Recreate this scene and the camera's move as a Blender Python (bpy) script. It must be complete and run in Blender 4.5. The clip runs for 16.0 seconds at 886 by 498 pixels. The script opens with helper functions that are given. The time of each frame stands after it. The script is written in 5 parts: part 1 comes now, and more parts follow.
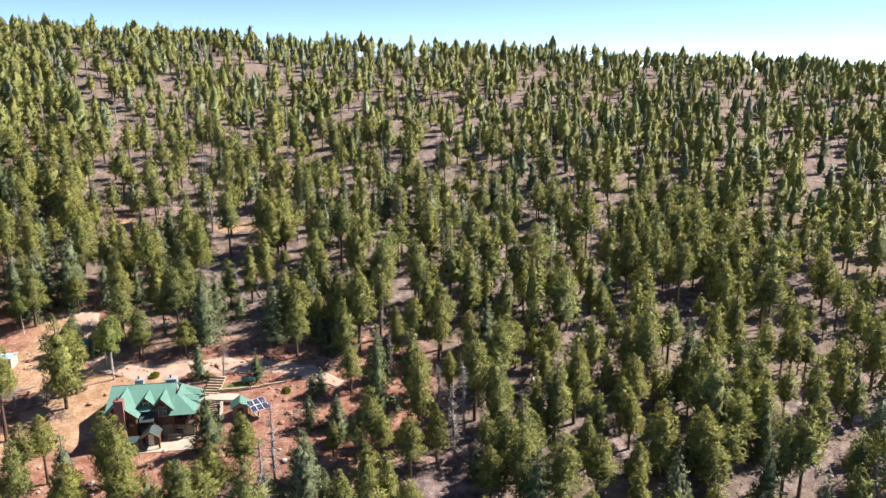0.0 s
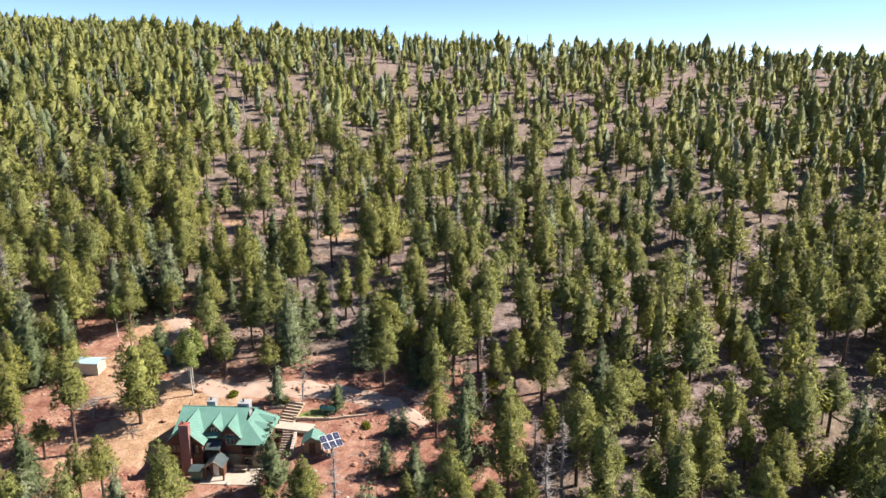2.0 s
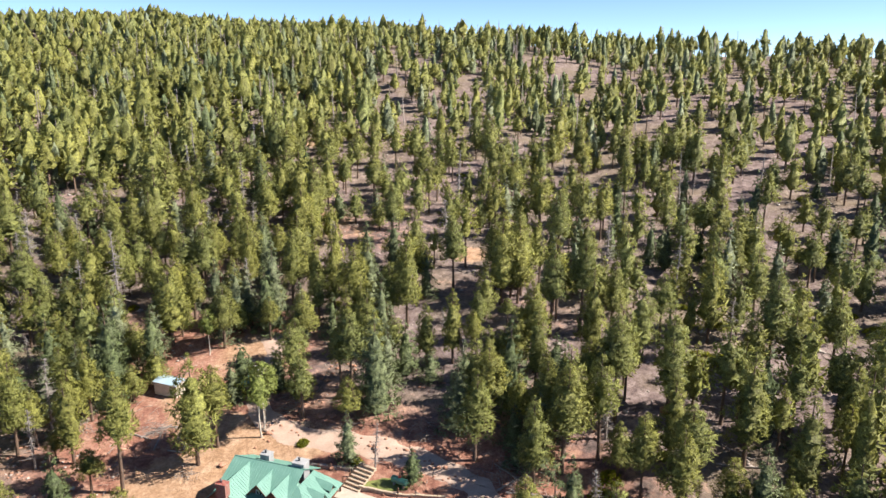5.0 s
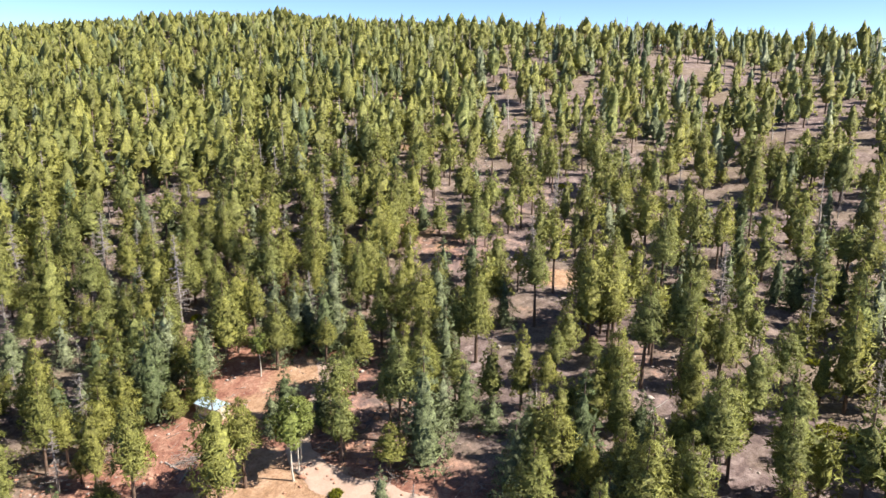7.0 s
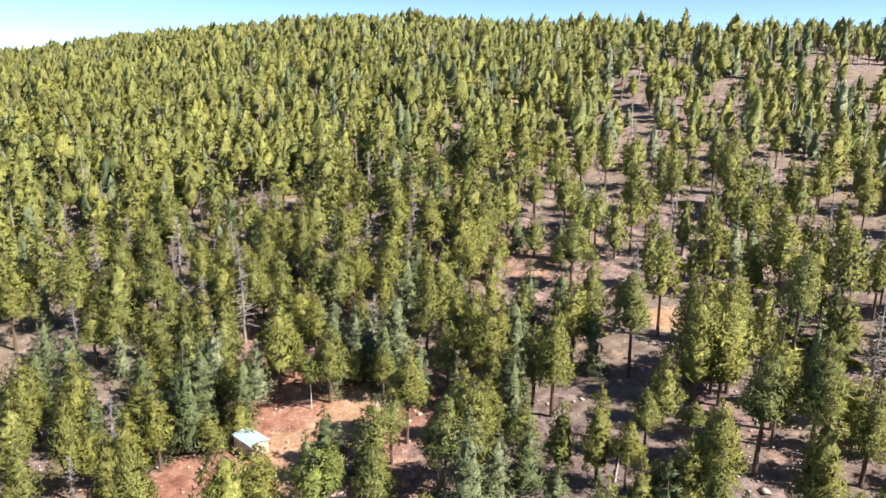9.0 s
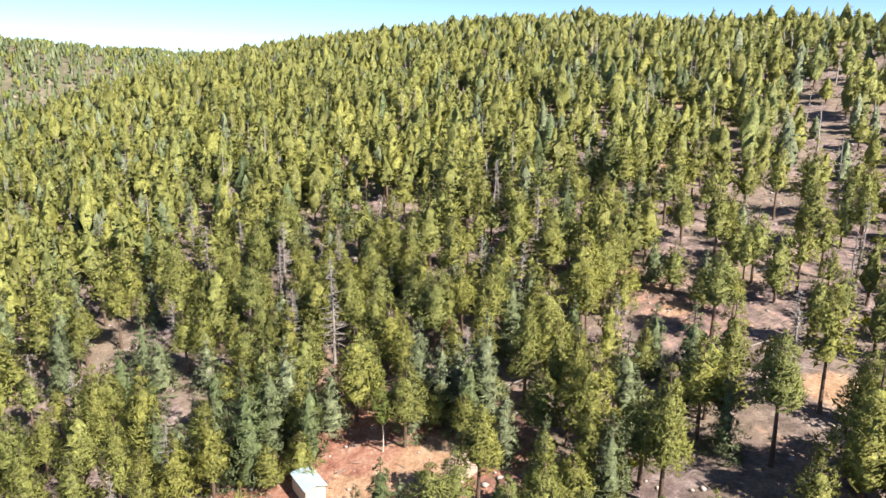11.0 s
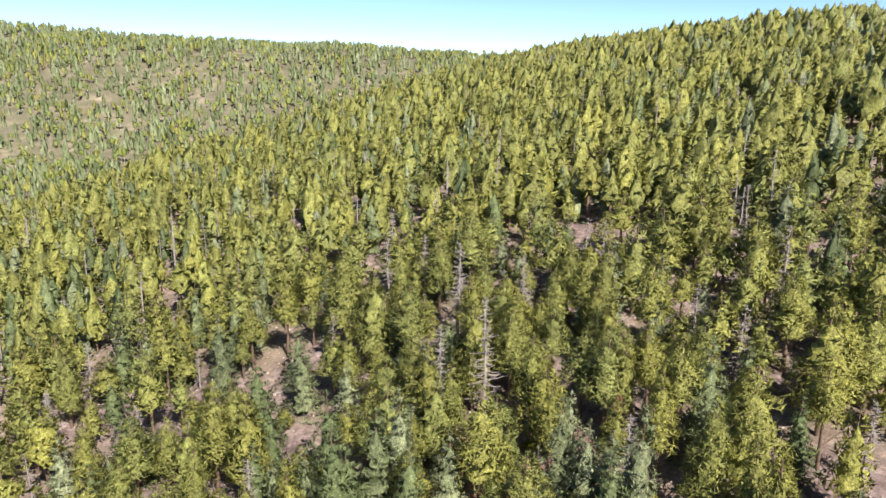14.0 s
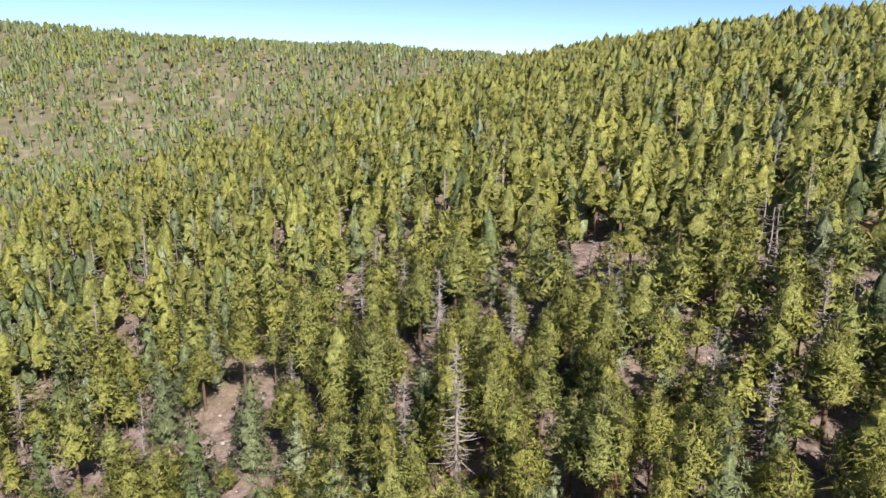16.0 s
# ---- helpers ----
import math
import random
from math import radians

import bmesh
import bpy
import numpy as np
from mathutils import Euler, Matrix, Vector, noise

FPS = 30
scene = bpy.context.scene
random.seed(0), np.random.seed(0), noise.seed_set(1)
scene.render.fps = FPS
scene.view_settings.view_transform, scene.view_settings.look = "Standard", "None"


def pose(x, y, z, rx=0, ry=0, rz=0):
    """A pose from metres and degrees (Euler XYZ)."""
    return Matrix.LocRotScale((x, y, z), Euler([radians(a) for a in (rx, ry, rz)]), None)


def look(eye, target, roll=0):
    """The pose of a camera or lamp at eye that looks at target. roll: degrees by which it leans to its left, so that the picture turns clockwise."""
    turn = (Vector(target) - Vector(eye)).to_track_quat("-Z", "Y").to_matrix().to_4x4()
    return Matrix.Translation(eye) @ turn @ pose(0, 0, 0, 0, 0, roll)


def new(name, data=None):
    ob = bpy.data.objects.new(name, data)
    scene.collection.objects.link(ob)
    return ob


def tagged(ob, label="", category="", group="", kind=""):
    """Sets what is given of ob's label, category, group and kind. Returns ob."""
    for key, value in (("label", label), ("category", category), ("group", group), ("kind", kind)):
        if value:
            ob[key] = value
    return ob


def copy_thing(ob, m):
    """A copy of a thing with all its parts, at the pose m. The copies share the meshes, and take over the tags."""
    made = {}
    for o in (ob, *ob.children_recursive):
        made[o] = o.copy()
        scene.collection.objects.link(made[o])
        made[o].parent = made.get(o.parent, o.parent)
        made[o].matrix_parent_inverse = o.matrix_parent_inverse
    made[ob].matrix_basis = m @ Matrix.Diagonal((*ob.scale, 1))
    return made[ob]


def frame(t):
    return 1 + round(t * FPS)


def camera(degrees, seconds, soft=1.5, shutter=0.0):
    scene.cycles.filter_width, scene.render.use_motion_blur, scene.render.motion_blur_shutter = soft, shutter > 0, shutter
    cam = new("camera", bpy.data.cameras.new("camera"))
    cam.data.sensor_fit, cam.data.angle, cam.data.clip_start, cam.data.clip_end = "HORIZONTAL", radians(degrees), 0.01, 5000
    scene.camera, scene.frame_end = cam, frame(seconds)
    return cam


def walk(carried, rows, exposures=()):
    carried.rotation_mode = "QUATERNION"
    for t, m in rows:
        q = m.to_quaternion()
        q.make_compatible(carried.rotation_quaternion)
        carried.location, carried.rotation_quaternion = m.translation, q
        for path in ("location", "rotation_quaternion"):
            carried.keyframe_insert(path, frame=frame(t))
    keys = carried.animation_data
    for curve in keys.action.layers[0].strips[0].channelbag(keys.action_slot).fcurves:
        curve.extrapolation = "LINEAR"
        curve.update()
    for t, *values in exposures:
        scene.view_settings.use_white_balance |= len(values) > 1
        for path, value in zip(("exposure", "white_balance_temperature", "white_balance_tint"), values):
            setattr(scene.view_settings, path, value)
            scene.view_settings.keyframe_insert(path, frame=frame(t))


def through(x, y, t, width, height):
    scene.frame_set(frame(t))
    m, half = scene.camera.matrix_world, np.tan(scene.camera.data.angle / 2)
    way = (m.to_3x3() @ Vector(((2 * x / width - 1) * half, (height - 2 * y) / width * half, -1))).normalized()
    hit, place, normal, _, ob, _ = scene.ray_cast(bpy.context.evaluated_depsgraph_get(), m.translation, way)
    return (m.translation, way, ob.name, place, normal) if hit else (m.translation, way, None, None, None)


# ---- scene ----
cam = camera(64.1, 16.0)
METRES, EYE, TILT, LEAN, TURN = 145.0, 54.0, -14.6, 0.0, 0.0
ROWS = [
    (0.0, 0.0, 0.0, 0.0, 0.0, 0.0, 0.0),
    (0.5, 0.0053, 0.028, 0.0062, 1.74, 0.02, -0.48),
    (1.0, 0.0136, 0.0585, 0.0133, 4.66, 0.01, -1.27),
    (1.5, 0.0204, 0.0868, 0.0199, 7.64, -0.04, -2.08),
    (2.0, 0.0288, 0.1156, 0.0267, 11.04, -0.19, -3.0),
    (2.5, 0.0372, 0.147, 0.0335, 13.82, -0.32, -3.74),
    (3.0, 0.0426, 0.176, 0.0401, 16.59, -0.5, -4.47),
    (3.5, 0.0483, 0.2078, 0.0475, 19.88, -0.76, -5.3),
    (4.0, 0.0531, 0.2376, 0.0545, 22.44, -1.0, -5.95),
    (4.5, 0.0563, 0.2698, 0.0621, 24.73, -1.24, -6.5),
    (5.0, 0.0577, 0.2999, 0.0688, 26.79, -1.43, -7.0),
    (7.5, 0.0426, 0.4527, 0.1036, 39.76, -3.16, -9.88),
    (8.0, 0.0359, 0.484, 0.1109, 42.29, -3.55, -10.38),
    (8.5, 0.0281, 0.5124, 0.1182, 44.76, -3.98, -10.87),
    (9.0, 0.0188, 0.5428, 0.1252, 48.35, -4.61, -11.55),
    (9.5, 0.0095, 0.5714, 0.1322, 51.53, -5.23, -12.06),
    (10.0, -0.0027, 0.6005, 0.1392, 55.76, -6.08, -12.76),
    (12.5, -0.0786, 0.7334, 0.1715, 72.3, -9.9, -14.49),
    (13.0, -0.0976, 0.7568, 0.1772, 76.94, -11.05, -14.87),
    (13.5, -0.1193, 0.78, 0.1829, 82.66, -12.52, -15.22),
    (14.0, -0.1416, 0.8009, 0.1879, 87.16, -13.66, -15.34),
    (14.5, -0.1649, 0.8173, 0.1922, 88.3, -13.96, -15.32),
    (15.0, -0.1925, 0.8316, 0.1956, 89.29, -14.23, -15.4),
    (15.5, -0.2191, 0.8415, 0.1981, 89.28, -14.22, -15.4),
    (16.0, -0.2486, 0.8492, 0.1997, 89.27, -14.17, -15.37),
]
EXPOSURES = [(0.0, 1.19), (5.0, 1.22), (7.5, 1.28), (10.0, 1.38), (12.5, 1.44), (13.3, 1.2), (14.0, 1.22), (14.5, 1.02), (16.0, 1.0)]
walk(cam, [(t, pose(0, 0, EYE, TILT, LEAN, TURN) @ pose(METRES * x, METRES * y, METRES * z, 90 + pitch, roll, yaw)) for t, x, y, z, yaw, pitch, roll in ROWS], EXPOSURES)

# ---------------------------------------------------------------- light
SUN_EL, SUN_AZ = 46.0, 23.0           # degrees above the horizon; from +x towards +y
world = bpy.data.worlds.new("sky")
scene.world = world
world.use_nodes = True
wn = world.node_tree.nodes
sky = wn.new("ShaderNodeTexSky")
sky.sky_type = "NISHITA"
sky.sun_disc = False
sky.sun_elevation = radians(SUN_EL)
sky.sun_rotation = radians(90 - SUN_AZ)
sky.altitude = 2400
sky.air_density, sky.dust_density, sky.ozone_density = 0.5, 0.0, 2.5
wn["Background"].inputs["Strength"].default_value = 0.1
world.node_tree.links.new(sky.outputs[0], wn["Background"].inputs["Color"])
sun_data = bpy.data.lights.new("sun", "SUN")
sun_data.energy, sun_data.angle, sun_data.color = 5.0, radians(0.53), (1.0, 0.925, 0.815)
sun_ob = new("sun", sun_data)
SUN_DIR = Vector((math.cos(radians(SUN_EL)) * math.cos(radians(SUN_AZ)),
                  math.cos(radians(SUN_EL)) * math.sin(radians(SUN_AZ)), math.sin(radians(SUN_EL))))
sun_ob.matrix_world = look(SUN_DIR * 300, (0, 0, 0))

# ---------------------------------------------------------------- numbers on the ground
rng = np.random.default_rng(7)


def smooth(e0, e1, v):
    k = np.clip((v - e0) / (e1 - e0), 0.0, 1.0)
    return k * k * (3 - 2 * k)


def softcap(v, cap, soft):
    """v, bending over to stay below cap."""
    return cap - soft * np.log1p(np.exp(np.clip((cap - v) / soft, -40, 40)))


def vnoise(x, y, size, seed=0):
    """Value noise in 0..1 over the plan, one cell every size metres."""
    x, y = np.asarray(x, float) / size + 137.0, np.asarray(y, float) / size + 211.0
    xi, yi = np.floor(x).astype(np.int64), np.floor(y).astype(np.int64)
    fx, fy = x - xi, y - yi
    fx, fy = fx * fx * (3 - 2 * fx), fy * fy * (3 - 2 * fy)

    def h(i, j):
        n = (i * 374761393 + j * 668265263 + seed * 974711) & 0x7FFFFFFF
        n = ((n ^ (n >> 13)) * 1274126177) & 0x7FFFFFFF
        return ((n ^ (n >> 16)) & 0xFFFF) / 65535.0
    return (h(xi, yi) * (1 - fx) + h(xi + 1, yi) * fx) * (1 - fy) + (h(xi, yi + 1) * (1 - fx) + h(xi + 1, yi + 1) * fx) * fy


HOUSE = (-48.5, 104.5)         # the house's own origin, under the ridge's middle
HOUSE_TURN = 9.0
YARD_Z = -3.6


def height(x, y):
    """The ground's height: a hillside that climbs to a ridge, a spur, a side valley and the far slope behind it."""
    x, y = np.asarray(x, float), np.asarray(y, float)
    rise = 0.205 * (y - 118.0)
    rise = softcap(rise, 53.0, 7.0)
    rise = -softcap(-rise, 95.0, 12.0)
    side = 21.0 * (1 - np.exp(-(np.maximum(-x - 50.0, 0.0) / 140.0) ** 1.5)) - 2.5 * np.exp(-((x + 96) / 26) ** 2 - ((y - 114) / 32) ** 2) - 0.03 * np.maximum(x + 20, 0.0)
    side = np.maximum(side, -22.0) + 11.0 * smooth(-270.0, -480.0, x)
    z = softcap(1.0 + rise + side, 71.0, 5.0)
    # behind the ridge and to the right it sinks away
    z = z - 0.10 * np.maximum(y - 520.0, 0.0) ** 0.9
    # the crest of the ridge, and the spur's end dipping into the side valley
    z = z + smooth(330.0, 430.0, y) * (3.5 * np.exp(-((x + 10.0) / 120.0) ** 2) - 2.5 * np.exp(-((x + 235.0) / 60.0) ** 2) - 6.0 * smooth(215.0, 300.0, x))
    z = z + 2.0 * smooth(250.0, 340.0, y) + 4.5 * np.exp(-((x + 400.0) / 90.0) ** 2 - ((y - 340.0) / 70.0) ** 2)
    z = z - smooth(-240.0, -400.0, x) * (4.0 * smooth(140.0, 60.0, y) + 19.0 * smooth(20.0, -110.0, y))
    # side valley on the left and the slope behind it
    val = smooth(-470.0, -800.0, x + 1.5 * np.clip(y - 90.0, -70.0, 170.0))
    far_floor = -78.0 + 0.06 * (y + 200)
    far_crest = 76.0 - 0.04 * y + 9.0 * (vnoise(x, y, 330.0, 3) - 0.5)
    far_crest = np.clip(far_crest, 30.0, 190.0)
    k = smooth(-740.0, -1420.0, x)
    k = k * 0.85 + 0.15 * np.clip((-740.0 - x) / 680.0, 0, 1)
    far = far_floor + (far_crest - far_floor) * k + 14.0 * (vnoise(x, y, 140.0, 5) - 0.5) * k
    z = z * (1 - val) + far * val
    # uneven ground
    bump = 2.4 * (vnoise(x, y, 38.0, 1) - 0.5) + 0.9 * (vnoise(x, y, 11.0, 2) - 0.5) + 0.35 * (vnoise(x, y, 4.0, 4) - 0.5)
    d = np.hypot(x - HOUSE[0], y - HOUSE[1])
    z = z + bump * (0.25 + 0.75 * smooth(18.0, 45.0, d))
    # level yard in front of the house, cut bank behind it
    c, s = math.cos(radians(HOUSE_TURN)), math.sin(radians(HOUSE_TURN))
    u, v = (x - HOUSE[0]) * c + (y - HOUSE[1]) * s, -(x - HOUSE[0]) * s + (y - HOUSE[1]) * c
    yard = smooth(-9.5, -5.5, u) * smooth(12.5, 9.0, u) * smooth(-12.0, -8.5, v) * smooth(5.5, 1.0, v)
    z = z * (1 - yard) + (YARD_Z - 0.12) * yard
    return z


def ground_z(x, y):
    return float(height(x, y))


# ---------------------------------------------------------------- materials
def mat_base(name):
    m = bpy.data.materials.new(name)
    m.use_nodes = True
    nt = m.node_tree
    return m, nt, nt.nodes["Principled BSDF"]


def node(nt, kind, **values):
    n = nt.nodes.new(kind)
    for key, value in values.items():
        if key in n.inputs:
            n.inputs[key].default_value = value
    return n


def ramp(nt, fac, stops):
    r = nt.nodes.new("ShaderNodeValToRGB")
    while len(r.color_ramp.elements) < len(stops):
        r.color_ramp.elements.new(0.5)
    for e, (p, c) in zip(r.color_ramp.elements, stops):
        e.position, e.color = p, (*c, 1)
    nt.links.new(fac, r.inputs["Fac"])
    return r.outputs["Color"]


def mixc(nt, fac, a, b, kind="MIX"):
    n = nt.nodes.new("ShaderNodeMix")
    n.data_type, n.blend_type = "RGBA", kind
    for sock, v in ((n.inputs[0], fac), (n.inputs[6], a), (n.inputs[7], b)):
        if isinstance(v, (int, float)):
            sock.default_value = v
        elif isinstance(v, tuple):
            sock.default_value = (*v, 1)
        else:
            nt.links.new(v, sock)
    return n.outputs[2]


def maths(nt, op, a, b=0.0, clamp=False):
    n = nt.nodes.new("ShaderNodeMath")
    n.operation, n.use_clamp = op, clamp
    for sock, v in ((n.inputs[0], a), (n.inputs[1], b)):
        if isinstance(v, (int, float)):
            sock.default_value = v
        else:
            nt.links.new(v, sock)
    return n.outputs[0]


def noise_fac(nt, scale, detail=4.0, rough=0.6, coord="Object"):
    tc = nt.nodes.new("ShaderNodeTexCoord")
    n = node(nt, "ShaderNodeTexNoise", Scale=scale, Detail=detail, Roughness=rough)
    nt.links.new(tc.outputs[coord], n.inputs["Vector"])
    return n.outputs["Fac"]


def bump_to(nt, bsdf, fac, strength, distance):
    b = node(nt, "ShaderNodeBump", Strength=strength, Distance=distance)
    nt.links.new(fac, b.inputs["Height"])
    nt.links.new(b.outputs["Normal"], bsdf.inputs["Normal"])


def plain(name, a, b, scale=3.0, rough=0.7, metal=0.0, bump=0.2, fine=None, dist=0.02):
    """A surface of two tones, mottled at two scales, with fine relief."""
    m, nt, p = mat_base(name)
    n1 = noise_fac(nt, scale, 5.0)
    n2 = noise_fac(nt, fine or scale * 9, 3.0)
    f = maths(nt, "ADD", maths(nt, "MULTIPLY", n1, 0.65), maths(nt, "MULTIPLY", n2, 0.35))
    nt.links.new(ramp(nt, f, [(0.32, a), (0.68, b)]), p.inputs["Base Color"])
    p.inputs["Roughness"].default_value = rough
    p.inputs["Metallic"].default_value = metal
    bump_to(nt, p, n2, bump, dist)
    return m


def foliage(name, stops, through=0.3):
    """Needles or leaves: colour varies from tree to tree and from tuft to tuft; some light passes through."""
    m, nt, p = mat_base(name)
    oi = nt.nodes.new("ShaderNodeObjectInfo")
    at = nt.nodes.new("ShaderNodeAttribute")
    at.attribute_name = "tint"
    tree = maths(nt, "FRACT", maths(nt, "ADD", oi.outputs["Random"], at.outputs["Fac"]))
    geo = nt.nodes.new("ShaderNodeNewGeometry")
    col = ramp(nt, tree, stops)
    lum = maths(nt, "ADD", maths(nt, "MULTIPLY", geo.outputs["Random Per Island"], 0.44), 0.8)
    grain = node(nt, "ShaderNodeTexNoise", Scale=6.5, Detail=3.0, Roughness=0.7)
    nt.links.new(geo.outputs["Position"], grain.inputs["Vector"])
    gr = node(nt, "ShaderNodeMapRange")
    for key, value in (("From Min", 0.38), ("From Max", 0.62), ("To Min", 0.55), ("To Max", 1.5)):
        gr.inputs[key].default_value = value
    nt.links.new(grain.outputs["Fac"], gr.inputs["Value"])
    lum = maths(nt, "MULTIPLY", lum, gr.outputs["Result"])
    tuft = node(nt, "ShaderNodeTexNoise", Scale=1.5, Detail=4.0, Roughness=0.72)
    nt.links.new(geo.outputs["Position"], tuft.inputs["Vector"])
    gt = node(nt, "ShaderNodeMapRange")
    for key, value in (("From Min", 0.36), ("From Max", 0.64), ("To Min", 0.55), ("To Max", 1.45)):
        gt.inputs[key].default_value = value
    nt.links.new(tuft.outputs["Fac"], gt.inputs["Value"])
    lum = maths(nt, "MULTIPLY", lum, gt.outputs["Result"])
    bump_to(nt, p, tuft.outputs["Fac"], 0.7, 0.5)
    sc = node(nt, "ShaderNodeVectorMath")
    sc.operation = "SCALE"
    nt.links.new(col, sc.inputs[0])
    nt.links.new(lum, sc.inputs["Scale"])
    nt.links.new(sc.outputs[0], p.inputs["Base Color"])
    p.inputs["Roughness"].default_value = 0.55
    p.inputs["Specular IOR Level"].default_value = 0.35
    tr = node(nt, "ShaderNodeBsdfTranslucent")
    nt.links.new(sc.outputs[0], tr.inputs["Color"])
    mx = node(nt, "ShaderNodeMixShader", Fac=through)
    nt.links.new(p.outputs[0], mx.inputs[1])
    nt.links.new(tr.outputs[0], mx.inputs[2])
    nt.links.new(mx.outputs[0], nt.nodes["Material Output"].inputs["Surface"])
    return m


M_PINE = foliage("pine_needles", [(0.0, (0.2, 0.206, 0.058)), (0.3, (0.245, 0.244, 0.06)), (0.6, (0.2, 0.22, 0.07)), (0.8, (0.255, 0.25, 0.06)), (1.0, (0.192, 0.208, 0.06))], 0.36)
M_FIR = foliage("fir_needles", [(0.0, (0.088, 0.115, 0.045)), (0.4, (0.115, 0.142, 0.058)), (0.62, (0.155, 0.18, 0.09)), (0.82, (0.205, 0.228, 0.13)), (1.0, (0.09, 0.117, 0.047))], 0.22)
M_ASPEN = foliage("aspen_leaves", [(0.0, (0.19, 0.23, 0.05)), (1.0, (0.24, 0.27, 0.08))], 0.45)
M_SHRUB = foliage("shrub_leaves", [(0.0, (0.19, 0.20, 0.012)), (0.5, (0.24, 0.24, 0.015)), (1.0, (0.15, 0.17, 0.015))], 0.4)
M_BARK = plain("pine_bark", (0.075, 0.05, 0.038), (0.19, 0.125, 0.09), 1.2, 0.9, 0, 0.6, 9.0, 0.05)
M_GREY = plain("dead_wood", (0.19, 0.16, 0.148), (0.36, 0.32, 0.3), 1.5, 0.85, 0, 0.4, 12.0, 0.03)
M_RUST = plain("rust_red_dead_needles", (0.11, 0.045, 0.03), (0.24, 0.11, 0.07), 1.5, 0.85, 0, 0.4, 12.0, 0.03)
M_ASPENBARK = plain("aspen_bark", (0.35, 0.32, 0.27), (0.66, 0.62, 0.55), 1.5, 0.75, 0, 0.3, 7.0)


def soil_material():
    """Bare duff, grey-mauve grit and red earth; the red shows where people have dug round the house and along the track."""
    m, nt, p = mat_base("soil")
    at = nt.nodes.new("ShaderNodeAttribute")
    at.attribute_name = "red"
    big = noise_fac(nt, 0.06, 5.0)
    mid = noise_fac(nt, 0.45, 6.0, 0.7)
    fine = noise_fac(nt, 2.2, 6.0, 0.8)
    duff = ramp(nt, mid, [(0.30, (0.08, 0.061, 0.058)), (0.48, (0.172, 0.127, 0.122)), (0.66, (0.315, 0.252, 0.24))])
    tan = ramp(nt, mid, [(0.3, (0.125, 0.095, 0.072)), (0.7, (0.27, 0.215, 0.165))])
    base = mixc(nt, ramp(nt, big, [(0.42, (0, 0, 0)), (0.62, (1, 1, 1))]), duff, tan)
    gr = nt.nodes.new("ShaderNodeAttribute")
    gr.attribute_name = "grass"
    base = mixc(nt, gr.outputs["Fac"], base, ramp(nt, noise_fac(nt, 0.03, 6.0, 0.7), [(0.36, (0.085, 0.085, 0.05)), (0.54, (0.14, 0.13, 0.085)), (0.72, (0.29, 0.24, 0.172))]))
    red = ramp(nt, mid, [(0.30, (0.15, 0.06, 0.046)), (0.48, (0.28, 0.138, 0.10)), (0.68, (0.40, 0.25, 0.185))])
    f = maths(nt, "ADD", at.outputs["Fac"], maths(nt, "MULTIPLY", maths(nt, "SUBTRACT", mid, 0.5), 1.1))
    f = ramp(nt, f, [(0.35, (0, 0, 0)), (0.65, (1, 1, 1))])
    col = mixc(nt, f, base, red)
    sa = nt.nodes.new("ShaderNodeAttribute")
    sa.attribute_name = "sand"
    sf = maths(nt, "ADD", sa.outputs["Fac"], maths(nt, "MULTIPLY", maths(nt, "SUBTRACT", mid, 0.5), 0.9))
    sand = ramp(nt, mid, [(0.30, (0.26, 0.155, 0.092)), (0.5, (0.37, 0.235, 0.15)), (0.7, (0.47, 0.33, 0.23))])
    col = mixc(nt, ramp(nt, sf, [(0.38, (0, 0, 0)), (0.62, (1, 1, 1))]), col, sand)
    col = mixc(nt, 0.8, col, ramp(nt, fine, [(0.32, (0.27, 0.26, 0.26)), (0.68, (0.74, 0.74, 0.74))]), "OVERLAY")
    nt.links.new(col, p.inputs["Base Color"])
    p.inputs["Roughness"].default_value = 0.95
    p.inputs["Specular IOR Level"].default_value = 0.15
    bump_to(nt, p, fine, 0.7, 0.25)
    return m


M_SOIL = soil_material()
M_ROAD = plain("track_gravel", (0.33, 0.22, 0.17), (0.49, 0.37, 0.30), 0.35, 0.95, 0, 0.4, 4.0, 0.05)


# ---------------------------------------------------------------- mesh tools
def fast_mesh(name, verts, faces, mats, index=None, tint=None, flat=True, normals=None):
    """A mesh of triangles from arrays."""
    me = bpy.data.meshes.new(name)
    verts, faces = np.asarray(verts, np.float32), np.asarray(faces, np.int32)
    me.vertices.add(len(verts))
    me.vertices.foreach_set("co", verts.ravel())
    me.loops.add(faces.size)
    me.loops.foreach_set("vertex_index", faces.ravel())
    me.polygons.add(len(faces))
    k = faces.shape[1]
    me.polygons.foreach_set("loop_start", np.arange(0, faces.size, k, dtype=np.int32))
    if index is not None:
        me.polygons.foreach_set("material_index", np.asarray(index, np.int32))
    for m in mats:
        me.materials.append(m)
    if tint is not None:
        a = me.attributes.new("tint", "FLOAT", "POINT")
        a.data.foreach_set("value", np.asarray(tint, np.float32))
    me.update(calc_edges=True)
    if not flat:
        me.shade_smooth()
    if normals is not None:
        me.normals_split_custom_set_from_vertices(np.asarray(normals, np.float32))
    return me


def unit(v):
    return v / np.maximum(np.linalg.norm(v, axis=-1, keepdims=True), 1e-9)


